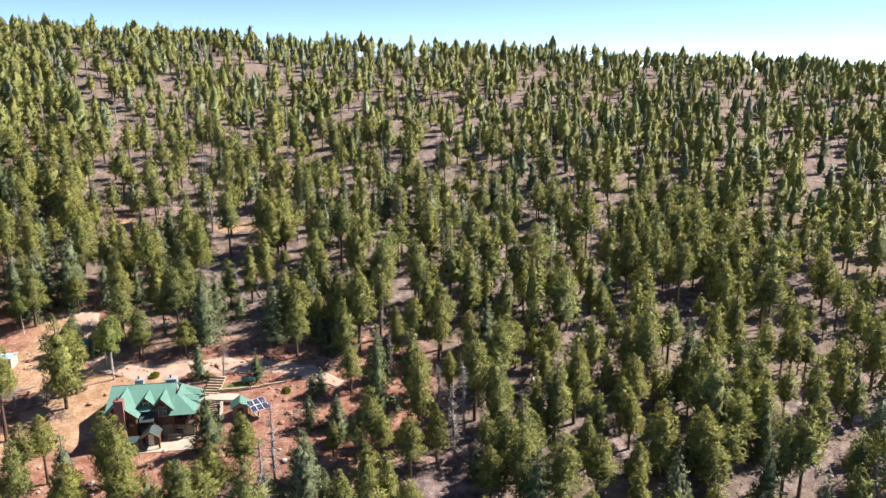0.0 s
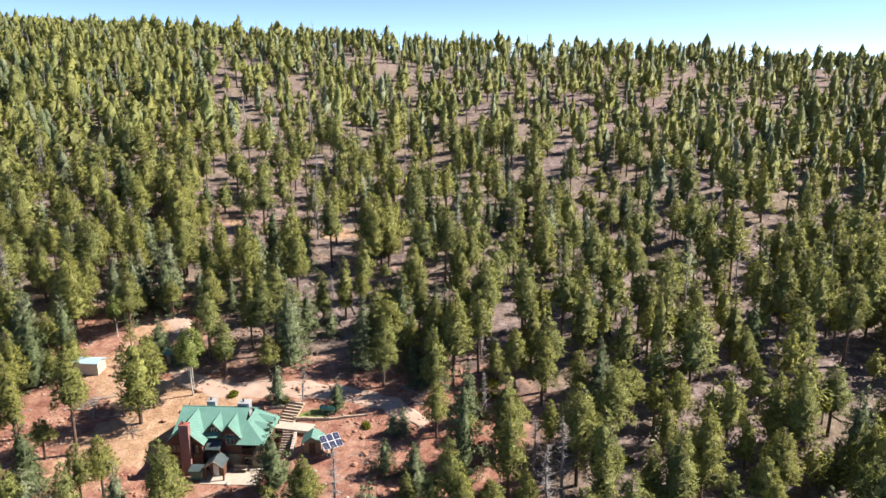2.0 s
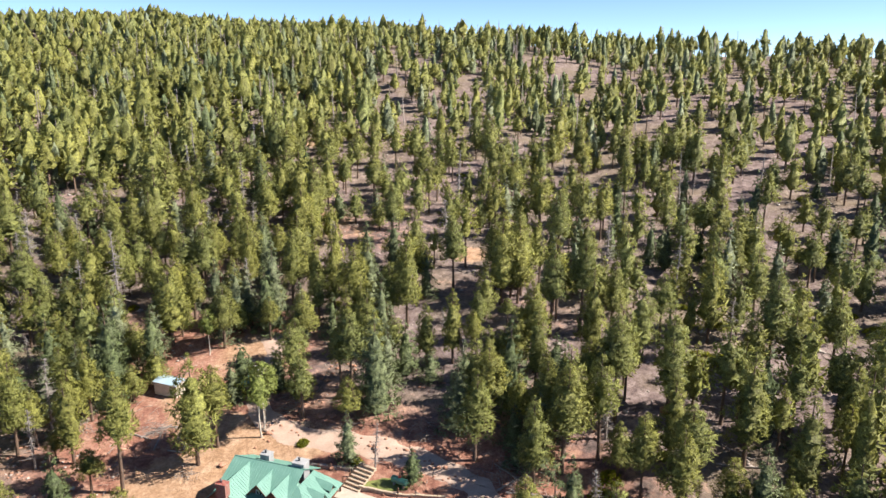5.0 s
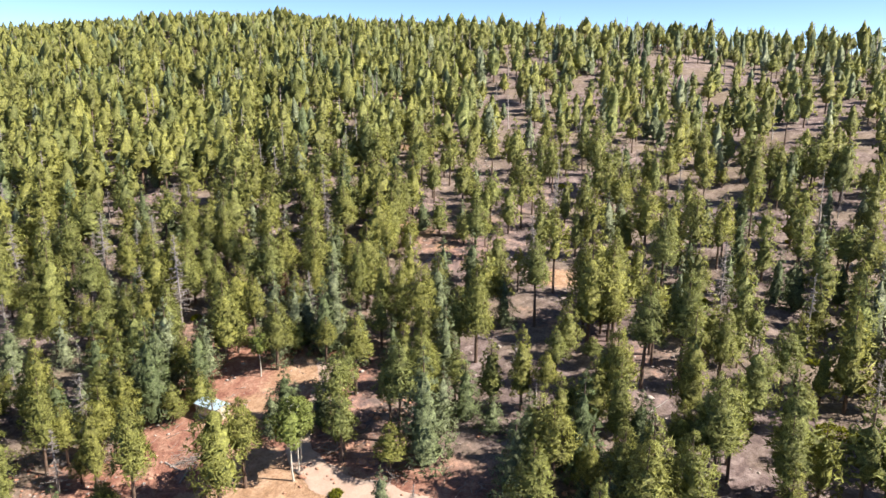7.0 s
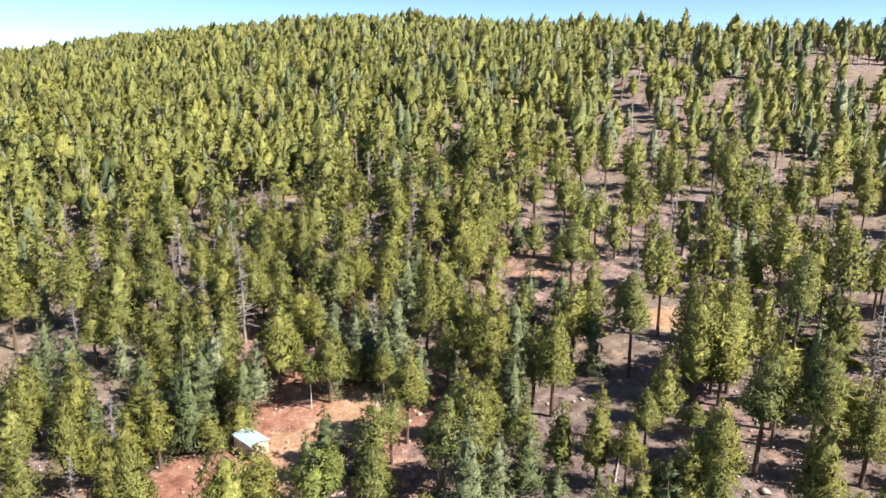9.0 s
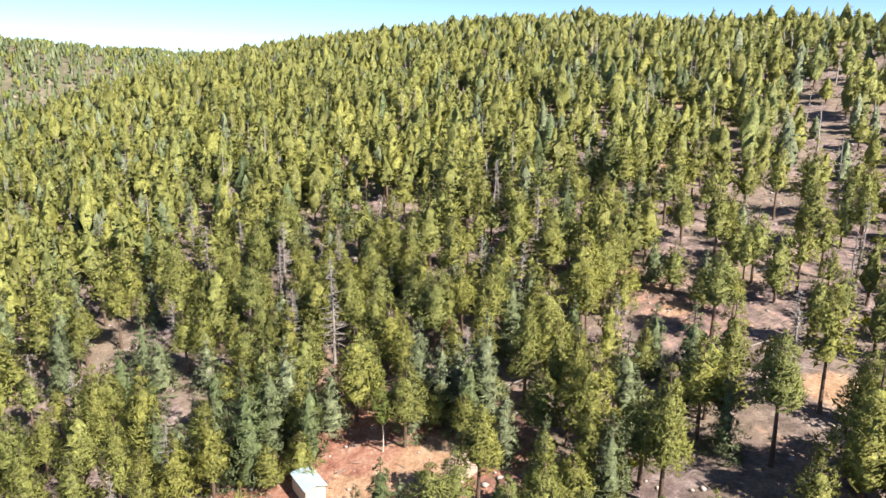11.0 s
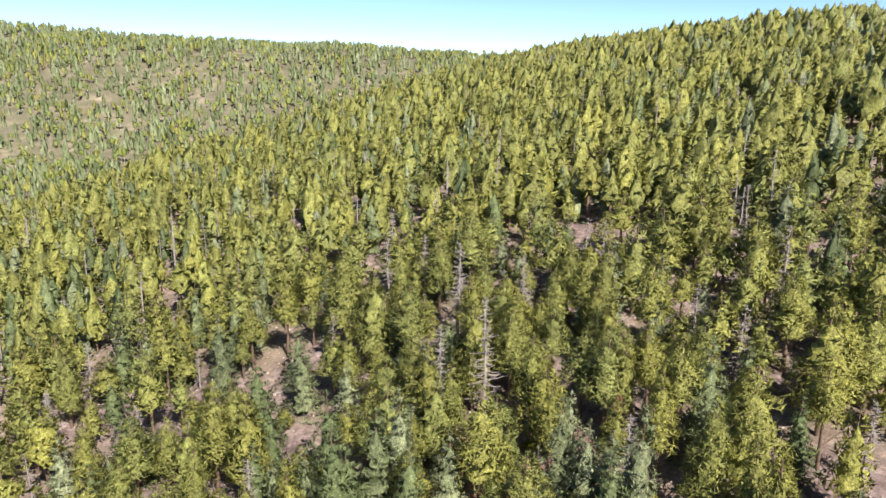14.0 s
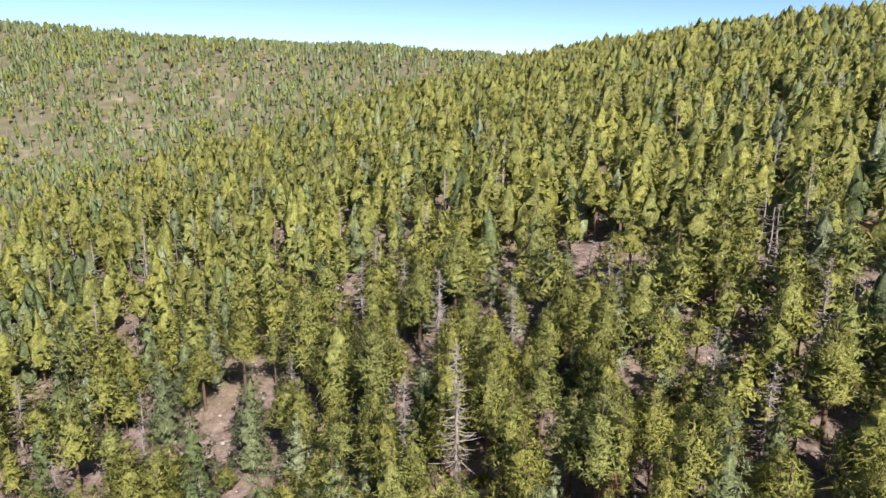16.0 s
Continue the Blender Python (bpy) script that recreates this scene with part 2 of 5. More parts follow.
def spikes(centres, outward, length, width, count, r, spread=0.9):
    """Tufts: count pointed blades from each centre, lying like loose shingles on the crown's outside. Triangles."""
    n = len(centres)
    c = np.repeat(centres, count, 0)
    o = unit(np.repeat(outward, count, 0) + r.normal(0, 0.45 * spread, (n * count, 3)))
    d = unit(np.cross(o, r.normal(0, 1, (n * count, 3))) + o * r.uniform(0.1, 0.9, (n * count, 1)) + np.array([0, 0, 0.25]))
    side = unit(np.cross(d, o))
    ln = np.repeat(length, count)[:, None] * r.uniform(0.65, 1.2, (n * count, 1))
    w = np.repeat(width, count)[:, None] * r.uniform(0.7, 1.2, (n * count, 1))
    back = c - d * ln * 0.35
    v = np.stack([back + side * w, back - side * w, c + d * ln], 1).reshape(-1, 3)
    return v, np.arange(len(v)).reshape(-1, 3)


def faced(v, f, n):
    """Turn each triangle to the side of its vertices' normals."""
    g = np.cross(v[f[:, 1]] - v[f[:, 0]], v[f[:, 2]] - v[f[:, 0]])
    back = np.einsum("ij,ij->i", g, n[f].sum(1)) < 0
    return v, np.where(back[:, None], f[:, ::-1], f), n


def clumps(centres, radii, outward, per, length, width, r, up, ruffle):
    """Rounded clumps of needles: per blades on the outer side of each clump, shaded as the clump's own form."""
    k = np.repeat(np.arange(len(centres)), per)
    d = unit(unit(r.normal(0, 1, (len(k), 3))) + outward[k] * 0.75 + np.array([0, 0, 0.3]))
    pos = centres[k] + d * radii[k] * r.uniform(0.7, 1.12, (len(k), 1))
    z = r.uniform(0.75, 1.2, len(k)) * np.clip(0.35 + radii[k, 0] * 0.8, 0.4, 1.1)
    v, f = spikes(pos, unit(d + np.array([0, 0, up])), length * z, width * z, 1, r, 0.7)
    n = unit(unit(d * (0.35 + ruffle) + outward[k] * 0.6 + np.array([0, 0, 0.35])) + r.normal(0, ruffle, (len(k), 3)))
    return v, f, np.repeat(n, 3, 0)


def tube(points, radii, sides=6):
    """A tapered tube through points. Triangles."""
    points, radii = np.asarray(points, float), np.asarray(radii, float)
    n = len(points)
    d = unit(np.gradient(points, axis=0))
    a = unit(np.cross(d, np.where(np.abs(d[:, 2:3]) > 0.9, [[1.0, 0, 0]], [[0, 0, 1.0]])))
    b = np.cross(d, a)
    ang = np.arange(sides) / sides * 2 * np.pi
    v = points[:, None] + radii[:, None, None] * (np.cos(ang)[None, :, None] * a[:, None] + np.sin(ang)[None, :, None] * b[:, None])
    f = []
    for i in range(n - 1):
        for j in range(sides):
            k = (j + 1) % sides
            f += [(i * sides + j, i * sides + k, (i + 1) * sides + k), (i * sides + j, (i + 1) * sides + k, (i + 1) * sides + j)]
    return v.reshape(-1, 3), np.array(f)


def joined(parts):
    vs, fs, o = [], [], 0
    for v, f in parts:
        vs.append(v)
        fs.append(f + o)
        o += len(v)
    return np.concatenate(vs), np.concatenate(fs)


# ---------------------------------------------------------------- trees (unit height 1 = 14 m tall models, scaled when placed)
def bole(r, h, foot, sides, knees=5, lean=0.02):
    z = np.linspace(-0.5, h, knees)
    wob = r.normal(0, lean * h / knees, (knees, 2)).cumsum(0)
    wob -= wob[0]
    rad = foot * (1 - 0.9 * np.clip(z / h, 0, 1)) + 0.015
    return np.column_stack([wob, z]), rad


def tree_model(kind, lod, seed):
    """(trunk arrays, crown arrays) of a tree of 14 m. kind: pine, fir, aspen, snag. lod 0 near to 4 farthest."""
    r = np.random.default_rng(seed * 17 + 3)
    h = 14.0
    sides = (7, 5, 3, 3, 3)[lod]
    knees = (6, 4, 2, 2, 2)[lod]
    line, rad = bole(r, h * (0.97 if kind != "aspen" else 0.8), {"pine": 0.24, "fir": 0.2, "aspen": 0.13, "snag": 0.2}[kind], sides, knees, 0.012 if kind in ("pine", "fir") else 0.04)
    wood = [tube(line, rad, sides)]

    def axis(z):
        return np.column_stack([np.interp(z, line[:, 2], line[:, 0]), np.interp(z, line[:, 2], line[:, 1]), z])
    if kind == "snag":
        n = (130, 52, 16, 6, 4)[lod]
        z = r.uniform(0.15, 0.97, n) * h
        a = r.uniform(0, 2 * np.pi, n)
        ln = ((1 - z / h) * 2.4 + 0.5) * r.uniform(0.35, 1.1, n)
        base = axis(z)
        for i in range(n):
            d = np.array([np.cos(a[i]), np.sin(a[i]), r.uniform(-0.35, 0.35)])
            tip = base[i] + d * ln[i] * r.uniform(0.6, 1.1)
            mid = (base[i] + tip) / 2 + [0, 0, -0.12]
            wood.append(tube([base[i], mid, tip] if lod < 2 else [base[i], tip], [0.06, 0.045, 0.015] if lod < 2 else [0.09, 0.03], 3))
            if lod == 0 and i % 3 == 0:
                for s in range(2):
                    q = mid + (tip - mid) * r.uniform(0.1, 0.8)
                    wood.append(tube([q, q + r.normal(0, 0.35, 3)], [0.02, 0.008], 3))
        return joined(wood), None
    if kind == "aspen":
        nc = (30, 18, 10, 6, 4)[lod]
        t = r.uniform(0, 1, nc)
        z = h * (0.45 + 0.52 * t)
        prof = 2.0 * np.sin(np.pi * np.clip(0.15 + 0.8 * t, 0, 1)) ** 0.8
        flat = (0.45, 0.3)
    elif kind == "pine":
        nc = (58, 36, 19, 9, 4)[lod]
        t = 1 - (1 - (np.arange(nc) + r.uniform(0, 1, nc)) / nc) ** 0.8
        bare = r.uniform(0.12, 0.48)
        z = h * (bare + (0.985 - bare) * t)
        prof = r.uniform(1.95, 2.9) * (1 - t) ** r.uniform(0.55, 0.85) * (0.6 + 0.4 * np.clip(t / 0.15, 0, 1)) + 0.16
        flat = (0.34, 0.26)
    else:
        nc = (76, 45, 22, 10, 4)[lod]
        tiers = (17, 13, 9, 5, 3)[lod]
        t = 1 - (1 - (np.arange(nc) + r.uniform(0, 1, nc)) / nc) ** 0.62
        t = (np.floor(t * tiers) + r.uniform(0.0, 0.35, nc)) / tiers
        if lod < 2:                       # the pointed top
            t = np.concatenate([t, (0.8, 0.84, 0.87, 0.9, 0.92, 0.95, 0.98, 1.0)])
            nc = len(t)
        z = h * (0.05 + 0.93 * t)
        prof = r.uniform(2.4, 3.1) * (1 - t) ** 0.75 + 0.12
        flat = (0.13, 0.13)
    a = np.arange(nc) * 2.39996 + r.normal(0, 0.5, nc)
    reach = prof * np.where(r.uniform(size=nc) < 0.22, r.uniform(0.75, 1.0, nc), r.uniform(0.42, 0.74, nc))
    ax = axis(z)
    out = np.column_stack([np.cos(a), np.sin(a), np.zeros(nc)])
    droop = {"pine": 0.12, "fir": -0.22, "aspen": 0.25}[kind]
    tip = ax + out * reach[:, None] + np.array([0, 0, 1.0]) * (droop * reach)[:, None]
    if lod == 0:
        for i in range(0, nc, 4):
            wood.append(tube([ax[i] - [0, 0, 0.25 * reach[i]], tip[i]], [0.045, 0.015], 3))
    if kind == "pine" and lod < 2:
        for i in range((18, 7)[lod]):
            zz = h * r.uniform(0.1, 0.45)
            b = axis(np.array([zz]))[0]
            an = r.uniform(0, 6.28)
            wood.append(tube([b, b + np.array([np.cos(an), np.sin(an), -0.15]) * r.uniform(0.5, 1.5)], [0.03, 0.01], 3))
    # the crown's inner body, ragged, in whorls
    ring, seg = (14, 8, 5, 4, 3)[lod], (10, 7, 6, 5, 5)[lod]
    o = np.argsort(z)
    zz = np.linspace(z.min() - 0.1, h * (0.99 if lod > 1 else 0.8), ring + 1)
    rad_c = np.interp(zz, z[o], prof[o]) * {"pine": (0.66, 0.7, 0.72, 0.88, 0.95), "fir": (0.62, 0.66, 0.7, 0.86, 0.95), "aspen": (0.6, 0.6, 0.65, 0.8, 0.95)}[kind][lod]
    rad_c = rad_c * np.where(np.arange(ring + 1) % 2 == 0, 1.1, 0.86 if kind == "pine" else 0.78)
    rad_c[0] *= 0.45
    rad_c[-1] = 0.06
    an = np.arange(seg) / seg * 2 * np.pi
    cx = axis(zz)
    rad_c = rad_c * (r.uniform(0.6, 1.05) if lod < 2 else 1.0)
    lump = r.uniform(0.7, 1.25, (ring + 1, seg)) if lod < 2 else r.uniform(0.8, 1.18, (ring + 1, seg))
    lump = np.where(r.uniform(size=lump.shape) < 0.12, 0.45, lump)
    sink = {"pine": -0.1, "fir": 0.25, "aspen": 0.0}[kind]
    sv = np.stack([cx[:, None, 0] + np.cos(an) * rad_c[:, None] * lump, cx[:, None, 1] + np.sin(an) * rad_c[:, None] * lump,
                   zz[:, None] + r.uniform(-0.3, 0.3, lump.shape) * (rad_c[:, None] > 0.2) - sink * rad_c[:, None] * lump], -1).reshape(-1, 3)
    ii, jj = np.meshgrid(np.arange(ring), np.arange(seg), indexing="ij")
    q0, q1 = (ii * seg + jj).ravel(), (ii * seg + (jj + 1) % seg).ravel()
    sf = np.concatenate([np.column_stack([q0, q1, q1 + seg]), np.column_stack([q0, q1 + seg, q0 + seg])])
    sn = unit(np.column_stack([np.tile(np.cos(an), ring + 1), np.tile(np.sin(an), ring + 1), np.full((ring + 1) * seg, 0.45)]) + r.normal(0, 0.25, (len(sv), 3)) * (1.2 if lod < 2 else 2.0))
    # clumps of needles along the boughs, and the leader
    per = {"pine": (36, 14, 6, 2, 1), "fir": (26, 10, 5, 2, 1), "aspen": (34, 14, 6, 3, 1)}[kind][lod]
    size = {"pine": (0.5, 0.66, 0.8, 1.0, 1.4), "fir": (0.5, 0.66, 0.8, 1.0, 1.4), "aspen": (0.3, 0.5, 0.8, 1.3, 2.0)}[kind][lod]
    fat = {"pine": (0.08, 0.15, 0.27, 0.46, 0.7), "fir": (0.08, 0.15, 0.27, 0.46, 0.7), "aspen": (0.14, 0.22, 0.34, 0.6, 0.9)}[kind][lod]
    some = r.uniform(size=nc) > r.uniform(0.0, 0.28)
    tip, out, prof = tip[some], out[some], prof[some]
    wide = prof * (0.42 if kind != "fir" else 0.36) + 0.16
    rad = np.column_stack([wide, wide, prof * flat[0] + flat[1]])
    if lod < 2:
        tip, rad, out = np.concatenate([tip, axis(np.array([h * 0.975]))]), np.concatenate([rad, [[0.16, 0.16, 0.5]]]), np.concatenate([out, [[0, 0, 1.0]]])
    v, f, n = clumps(tip, rad, out, per, size, fat, r, {"pine": 0.25, "fir": 0.35, "aspen": 0.2}[kind], (0.02, 0.05, 0.35, 0.5, 0.5)[lod])
    cv, cf = joined([(v, f), (sv, sf)])
    return joined(wood), faced(cv, cf, np.concatenate([n, sn]))


# ---------------------------------------------------------------- ground
def grid_line(dense0, dense1, step, mid0, mid1, mstep, end0, end1):
    a = list(np.arange(dense0, dense1 + 0.1, step))
    while a[-1] < mid1:
        a.append(a[-1] + mstep)
    while a[0] > mid0:
        a.insert(0, a[0] - mstep)
    s = mstep
    while a[-1] < end1:
        s *= 1.18
        a.append(a[-1] + s)
    s = mstep
    while a[0] > end0:
        s *= 1.18
        a.insert(0, a[0] - s)
    return np.array(a)


def red_earth(x, y):
    """How much the red earth is laid bare: round the house, on the cut bank, along the tracks."""
    x, y = np.asarray(x, float), np.asarray(y, float)

    def spot(cx, cy, rx, ry, turn=0.0):
        c, s = math.cos(radians(turn)), math.sin(radians(turn))
        u, v = (x - cx) * c + (y - cy) * s, -(x - cx) * s + (y - cy) * c
        return np.exp(-((u / rx) ** 2 + (v / ry) ** 2))
    m = spot(-52, 104, 30, 17, 15) + 0.9 * spot(-25, 112, 22, 16, 20) + 0.9 * spot(-80, 124, 16, 14) + 0.25 * spot(-8, 100, 20, 14)
    m = m + 0.4 * spot(-47, 163, 18, 5, -8) + 0.15 * spot(-84, 175, 14, 6) + 0.6 * spot(-75, 138, 12, 9)
    m = m + 0.38 * vnoise(x, y, 26.0, 9) ** 2
    return np.clip(m, 0, 1)


gx = grid_line(-170, 70, 2.5, -640, 420, 9, -4600, 4600)
gy = grid_line(40, 230, 2.5, -160, 520, 9, -4600, 4600)
GX, GY = np.meshgrid(gx, gy)
GZ = height(GX, GY)
nx, ny = len(gx), len(gy)
q = (np.arange(ny - 1)[:, None] * nx + np.arange(nx - 1)[None, :]).ravel()
ground_me = fast_mesh("ground", np.column_stack([GX.ravel(), GY.ravel(), GZ.ravel()]), np.column_stack([q, q + 1, q + nx + 1, q + nx]), [M_SOIL], flat=False)
ra = ground_me.attributes.new("red", "FLOAT", "POINT")
ra.data.foreach_set("value", red_earth(GX, GY).ravel().astype(np.float32))
sand = np.zeros_like(GX)
for sx, sy, sr in ((-51, 116, 4), (-54, 115, 4.5), (-57, 113, 5), (-59, 109, 5.5), (-61, 105, 6), (-63.5, 101, 6), (-65, 97, 5), (-64, 113, 4.5), (-68, 113, 4), (-71.5, 114.5, 3.5), (-75, 117, 3.6), (-76, 121, 3.6), (-74.5, 132, 5.5), (-55, 177.5, 3.5), (-47, 178.5, 3.2), (-81.5, 177, 2.4), (-88, 178.5, 1.8), (-96, 180, 2.0), (-146, 195, 4), (-129, 223.5, 5), (-172, 266, 6)):
    sand = np.maximum(sand, np.exp(-((GX - sx) ** 2 + (GY - sy) ** 2) / (sr * 1.25) ** 2))
sb = ground_me.attributes.new("sand", "FLOAT", "POINT")
sb.data.foreach_set("value", sand.ravel().astype(np.float32))
ga = ground_me.attributes.new("grass", "FLOAT", "POINT")
ga.data.foreach_set("value", (0.9 * smooth(-560.0, -680.0, GX)).ravel().astype(np.float32))
ground = tagged(new("ground", ground_me), "bare stony hillside of grey duff and red earth", "ground", kind="structure")


FORBID = []          # (x, y, radius) where no random tree may stand


# ---------------------------------------------------------------- building tools
def part(name, bm, material, parent=None, label="", smooth_it=False):
    """Links a bmesh as one mesh object, under a thing or a part."""
    bmesh.ops.recalc_face_normals(bm, faces=bm.faces)
    me = bpy.data.meshes.new(name)
    bm.to_mesh(me)
    bm.free()
    me.materials.append(material)
    if smooth_it:
        me.shade_smooth()
    ob = new(name, me)
    if parent is not None:
        ob.parent = parent
    if label:
        ob["label"] = label
    return ob


def add_box(bm, x0, x1, y0, y1, z0, z1, m=None, bevel=0.0):
    r = bmesh.ops.create_cube(bm, size=1.0)
    vs = r["verts"]
    for v in vs:
        v.co = Vector((x0 if v.co.x < 0 else x1, y0 if v.co.y < 0 else y1, z0 if v.co.z < 0 else z1))
    if bevel:
        es = {e for v in vs for e in v.link_edges}
        vs = list({v for v in bmesh.ops.bevel(bm, geom=list(es), offset=bevel, segments=1, affect="EDGES")["verts"]} | {v for v in vs if v.is_valid})
    if m is not None:
        for v in vs:
            if v.is_valid:
                v.co = m @ v.co
    return bm


def box(*a, **k):
    return add_box(bmesh.new(), *a, **k)


def add_beam(bm, a, b, w, d=None):
    """A squared timber from a to b."""
    a, b = Vector(a), Vector(b)
    m = Matrix.Translation((a + b) / 2) @ (b - a).to_track_quat("Z", "Y").to_matrix().to_4x4()
    ln = (b - a).length / 2
    d = d or w
    return add_box(bm, -w / 2, w / 2, -d / 2, d / 2, -ln, ln, m)


def add_rod(bm, a, b, r0, r1=None, n=8):
    a, b = Vector(a), Vector(b)
    r = bmesh.ops.create_cone(bm, cap_ends=True, segments=n, radius1=r0, radius2=r0 if r1 is None else r1, depth=(b - a).length)
    m = Matrix.Translation((a + b) / 2) @ (b - a).to_track_quat("Z", "Y").to_matrix().to_4x4()
    bmesh.ops.transform(bm, matrix=m, verts=r["verts"])
    return bm


def roof_plane(corners, mat, parent, label="", thick=0.09, seam=0.42):
    """A sheet of standing-seam metal over a convex outline; the first two corners are the eave."""
    bm = bmesh.new()
    p = [Vector(c) for c in corners]
    n = (p[1] - p[0]).cross(p[2] - p[0]).normalized()
    if n.z < 0:
        n = -n
    top = [bm.verts.new(c) for c in p]
    low = [bm.verts.new(c - n * thick) for c in p]
    bm.faces.new(top)
    bm.faces.new(low[::-1])
    k = len(p)
    for i in range(k):
        bm.faces.new((top[i], low[i], low[(i + 1) % k], top[(i + 1) % k]))
    ob = part("roof", bm, mat, parent, label)
    e = (p[1] - p[0]).normalized()
    up = n.cross(e)
    if up.z < 0:
        up = -up
    st = [((c - p[0]).dot(e), (c - p[0]).dot(up)) for c in p]
    s1 = max(s for s, _ in st)
    s = min(s for s, _ in st) + 0.2
    while s < s1 - 0.05:
        ts = []
        for i in range(k):
            (a0, b0), (a1, b1) = st[i], st[(i + 1) % k]
            if (a0 - s) * (a1 - s) < 0:
                ts.append(b0 + (b1 - b0) * (s - a0) / (a1 - a0))
        if len(ts) == 2 and abs(ts[0] - ts[1]) > 0.1:
            sb = bmesh.new()
            add_beam(sb, p[0] + e * s + up * min(ts) + n * 0.02, p[0] + e * s + up * max(ts) + n * 0.015, 0.032)
            part("seam", sb, mat, ob)
        s += seam
    return ob


def gable_wall(u0, u1, v0, v1, z0, ze, zr):
    """A block with a gabled top; the ridge runs along v."""
    bm = bmesh.new()
    um = (u0 + u1) / 2
    f = [bm.verts.new((u, v0, z)) for u, z in ((u0, z0), (u1, z0), (u1, ze), (um, zr), (u0, ze))]
    b = [bm.verts.new((u, v1, z)) for u, z in ((u0, z0), (u1, z0), (u1, ze), (um, zr), (u0, ze))]
    bm.faces.new(f)
    bm.faces.new(b[::-1])
    for i in range(5):
        bm.faces.new((f[i], b[i], b[(i + 1) % 5], f[(i + 1) % 5]))
    return bm


def gable_wall_along(u0, u1, v0, v1, z0, ze, zr):
    """A block with a gabled top; the ridge runs along u."""
    bm = gable_wall(v0, v1, -u1, -u0, z0, ze, zr)
    bmesh.ops.rotate(bm, verts=bm.verts, cent=(0, 0, 0), matrix=Matrix.Rotation(radians(90), 3, "Z"))
    return bm


def roof_material():
    m, nt, p = mat_base("green_metal_roof")
    n1, n2 = noise_fac(nt, 0.7, 5.0), noise_fac(nt, 8.0, 4.0)
    f = maths(nt, "ADD", maths(nt, "MULTIPLY", n1, 0.6), maths(nt, "MULTIPLY", n2, 0.4))
    nt.links.new(ramp(nt, f, [(0.3, (0.1, 0.222, 0.182)), (0.7, (0.16, 0.3, 0.25))]), p.inputs["Base Color"])
    p.inputs["Roughness"].default_value = 0.5
    bump_to(nt, p, n2, 0.05, 0.02)
    return m


def log_material(name, a, b, step):
    """Horizontal logs or boards."""
    m, nt, p = mat_base(name)
    tc = nt.nodes.new("ShaderNodeTexCoord")
    w = node(nt, "ShaderNodeTexWave", Scale=1.0 / step / 2, Distortion=0.3, Detail=2.0)
    w.wave_type, w.bands_direction = "BANDS", "Z"
    nt.links.new(tc.outputs["Object"], w.inputs["Vector"])
    n1 = noise_fac(nt, 2.0, 5.0)
    nt.links.new(ramp(nt, n1, [(0.3, a), (0.7, b)]), p.inputs["Base Color"])
    p.inputs["Roughness"].default_value = 0.7
    bump_to(nt, p, w.outputs["Fac"], 0.8, 0.06)
    return m


def brick_material():
    m, nt, p = mat_base("chimney_brick")
    tc = nt.nodes.new("ShaderNodeTexCoord")
    sep = nt.nodes.new("ShaderNodeSeparateXYZ")
    nt.links.new(tc.outputs["Object"], sep.inputs[0])
    com = nt.nodes.new("ShaderNodeCombineXYZ")
    nt.links.new(maths(nt, "ADD", sep.outputs[0], sep.outputs[1]), com.inputs[0])
    nt.links.new(sep.outputs[2], com.inputs[1])
    b = node(nt, "ShaderNodeTexBrick", Scale=1.0)
    b.inputs["Color1"].default_value = (0.21, 0.05, 0.04, 1)
    b.inputs["Color2"].default_value = (0.30, 0.085, 0.06, 1)
    b.inputs["Mortar"].default_value = (0.33, 0.27, 0.23, 1)
    for key, val in (("Mortar Size", 0.012), ("Brick Width", 0.24), ("Row Height", 0.08)):
        b.inputs[key].default_value = val
    nt.links.new(com.outputs[0], b.inputs["Vector"])
    nt.links.new(b.outputs["Color"], p.inputs["Base Color"])
    p.inputs["Roughness"].default_value = 0.85
    return m


M_ROOF = roof_material()
M_LOG = log_material("log_wall", (0.12, 0.05, 0.03), (0.22, 0.10, 0.06), 0.28)
M_BOARD = log_material("tan_boards", (0.30, 0.20, 0.12), (0.45, 0.33, 0.22), 0.2)
M_BRICK = brick_material()
M_CREAM = plain("cream_sheet_wall", (0.44, 0.38, 0.30), (0.60, 0.54, 0.45), 1.5, 0.7)
M_CHIM = plain("grey_plaster", (0.22, 0.22, 0.23), (0.36, 0.36, 0.37), 1.5, 0.9)
M_OLIVE = plain("olive_plaster", (0.17, 0.16, 0.12), (0.26, 0.25, 0.19), 1.0, 0.9)
M_TIMBER = plain("dark_timber", (0.07, 0.035, 0.022), (0.15, 0.08, 0.05), 3.0, 0.75)
M_PALE = plain("weathered_pale_timber", (0.33, 0.25, 0.18), (0.50, 0.40, 0.30), 2.5, 0.85)
M_CONCRETE = plain("pale_concrete", (0.33, 0.275, 0.225), (0.48, 0.415, 0.35), 0.9, 0.9)
M_WHITE = plain("white_paint", (0.66, 0.66, 0.66), (0.80, 0.80, 0.80), 1.2, 0.5)
M_STONE = plain("rough_stone", (0.22, 0.17, 0.14), (0.44, 0.37, 0.32), 1.6, 0.9, 0, 0.6, 8.0, 0.08)
M_DARKMETAL = plain("dark_metal", (0.05, 0.05, 0.055), (0.11, 0.11, 0.12), 2.0, 0.5, 0.6)
M_TANK = plain("green_tank_paint", (0.05, 0.17, 0.13), (0.09, 0.25, 0.19), 1.5, 0.4)
M_RED = plain("red_paint", (0.40, 0.05, 0.04), (0.52, 0.09, 0.07), 2.0, 0.5)
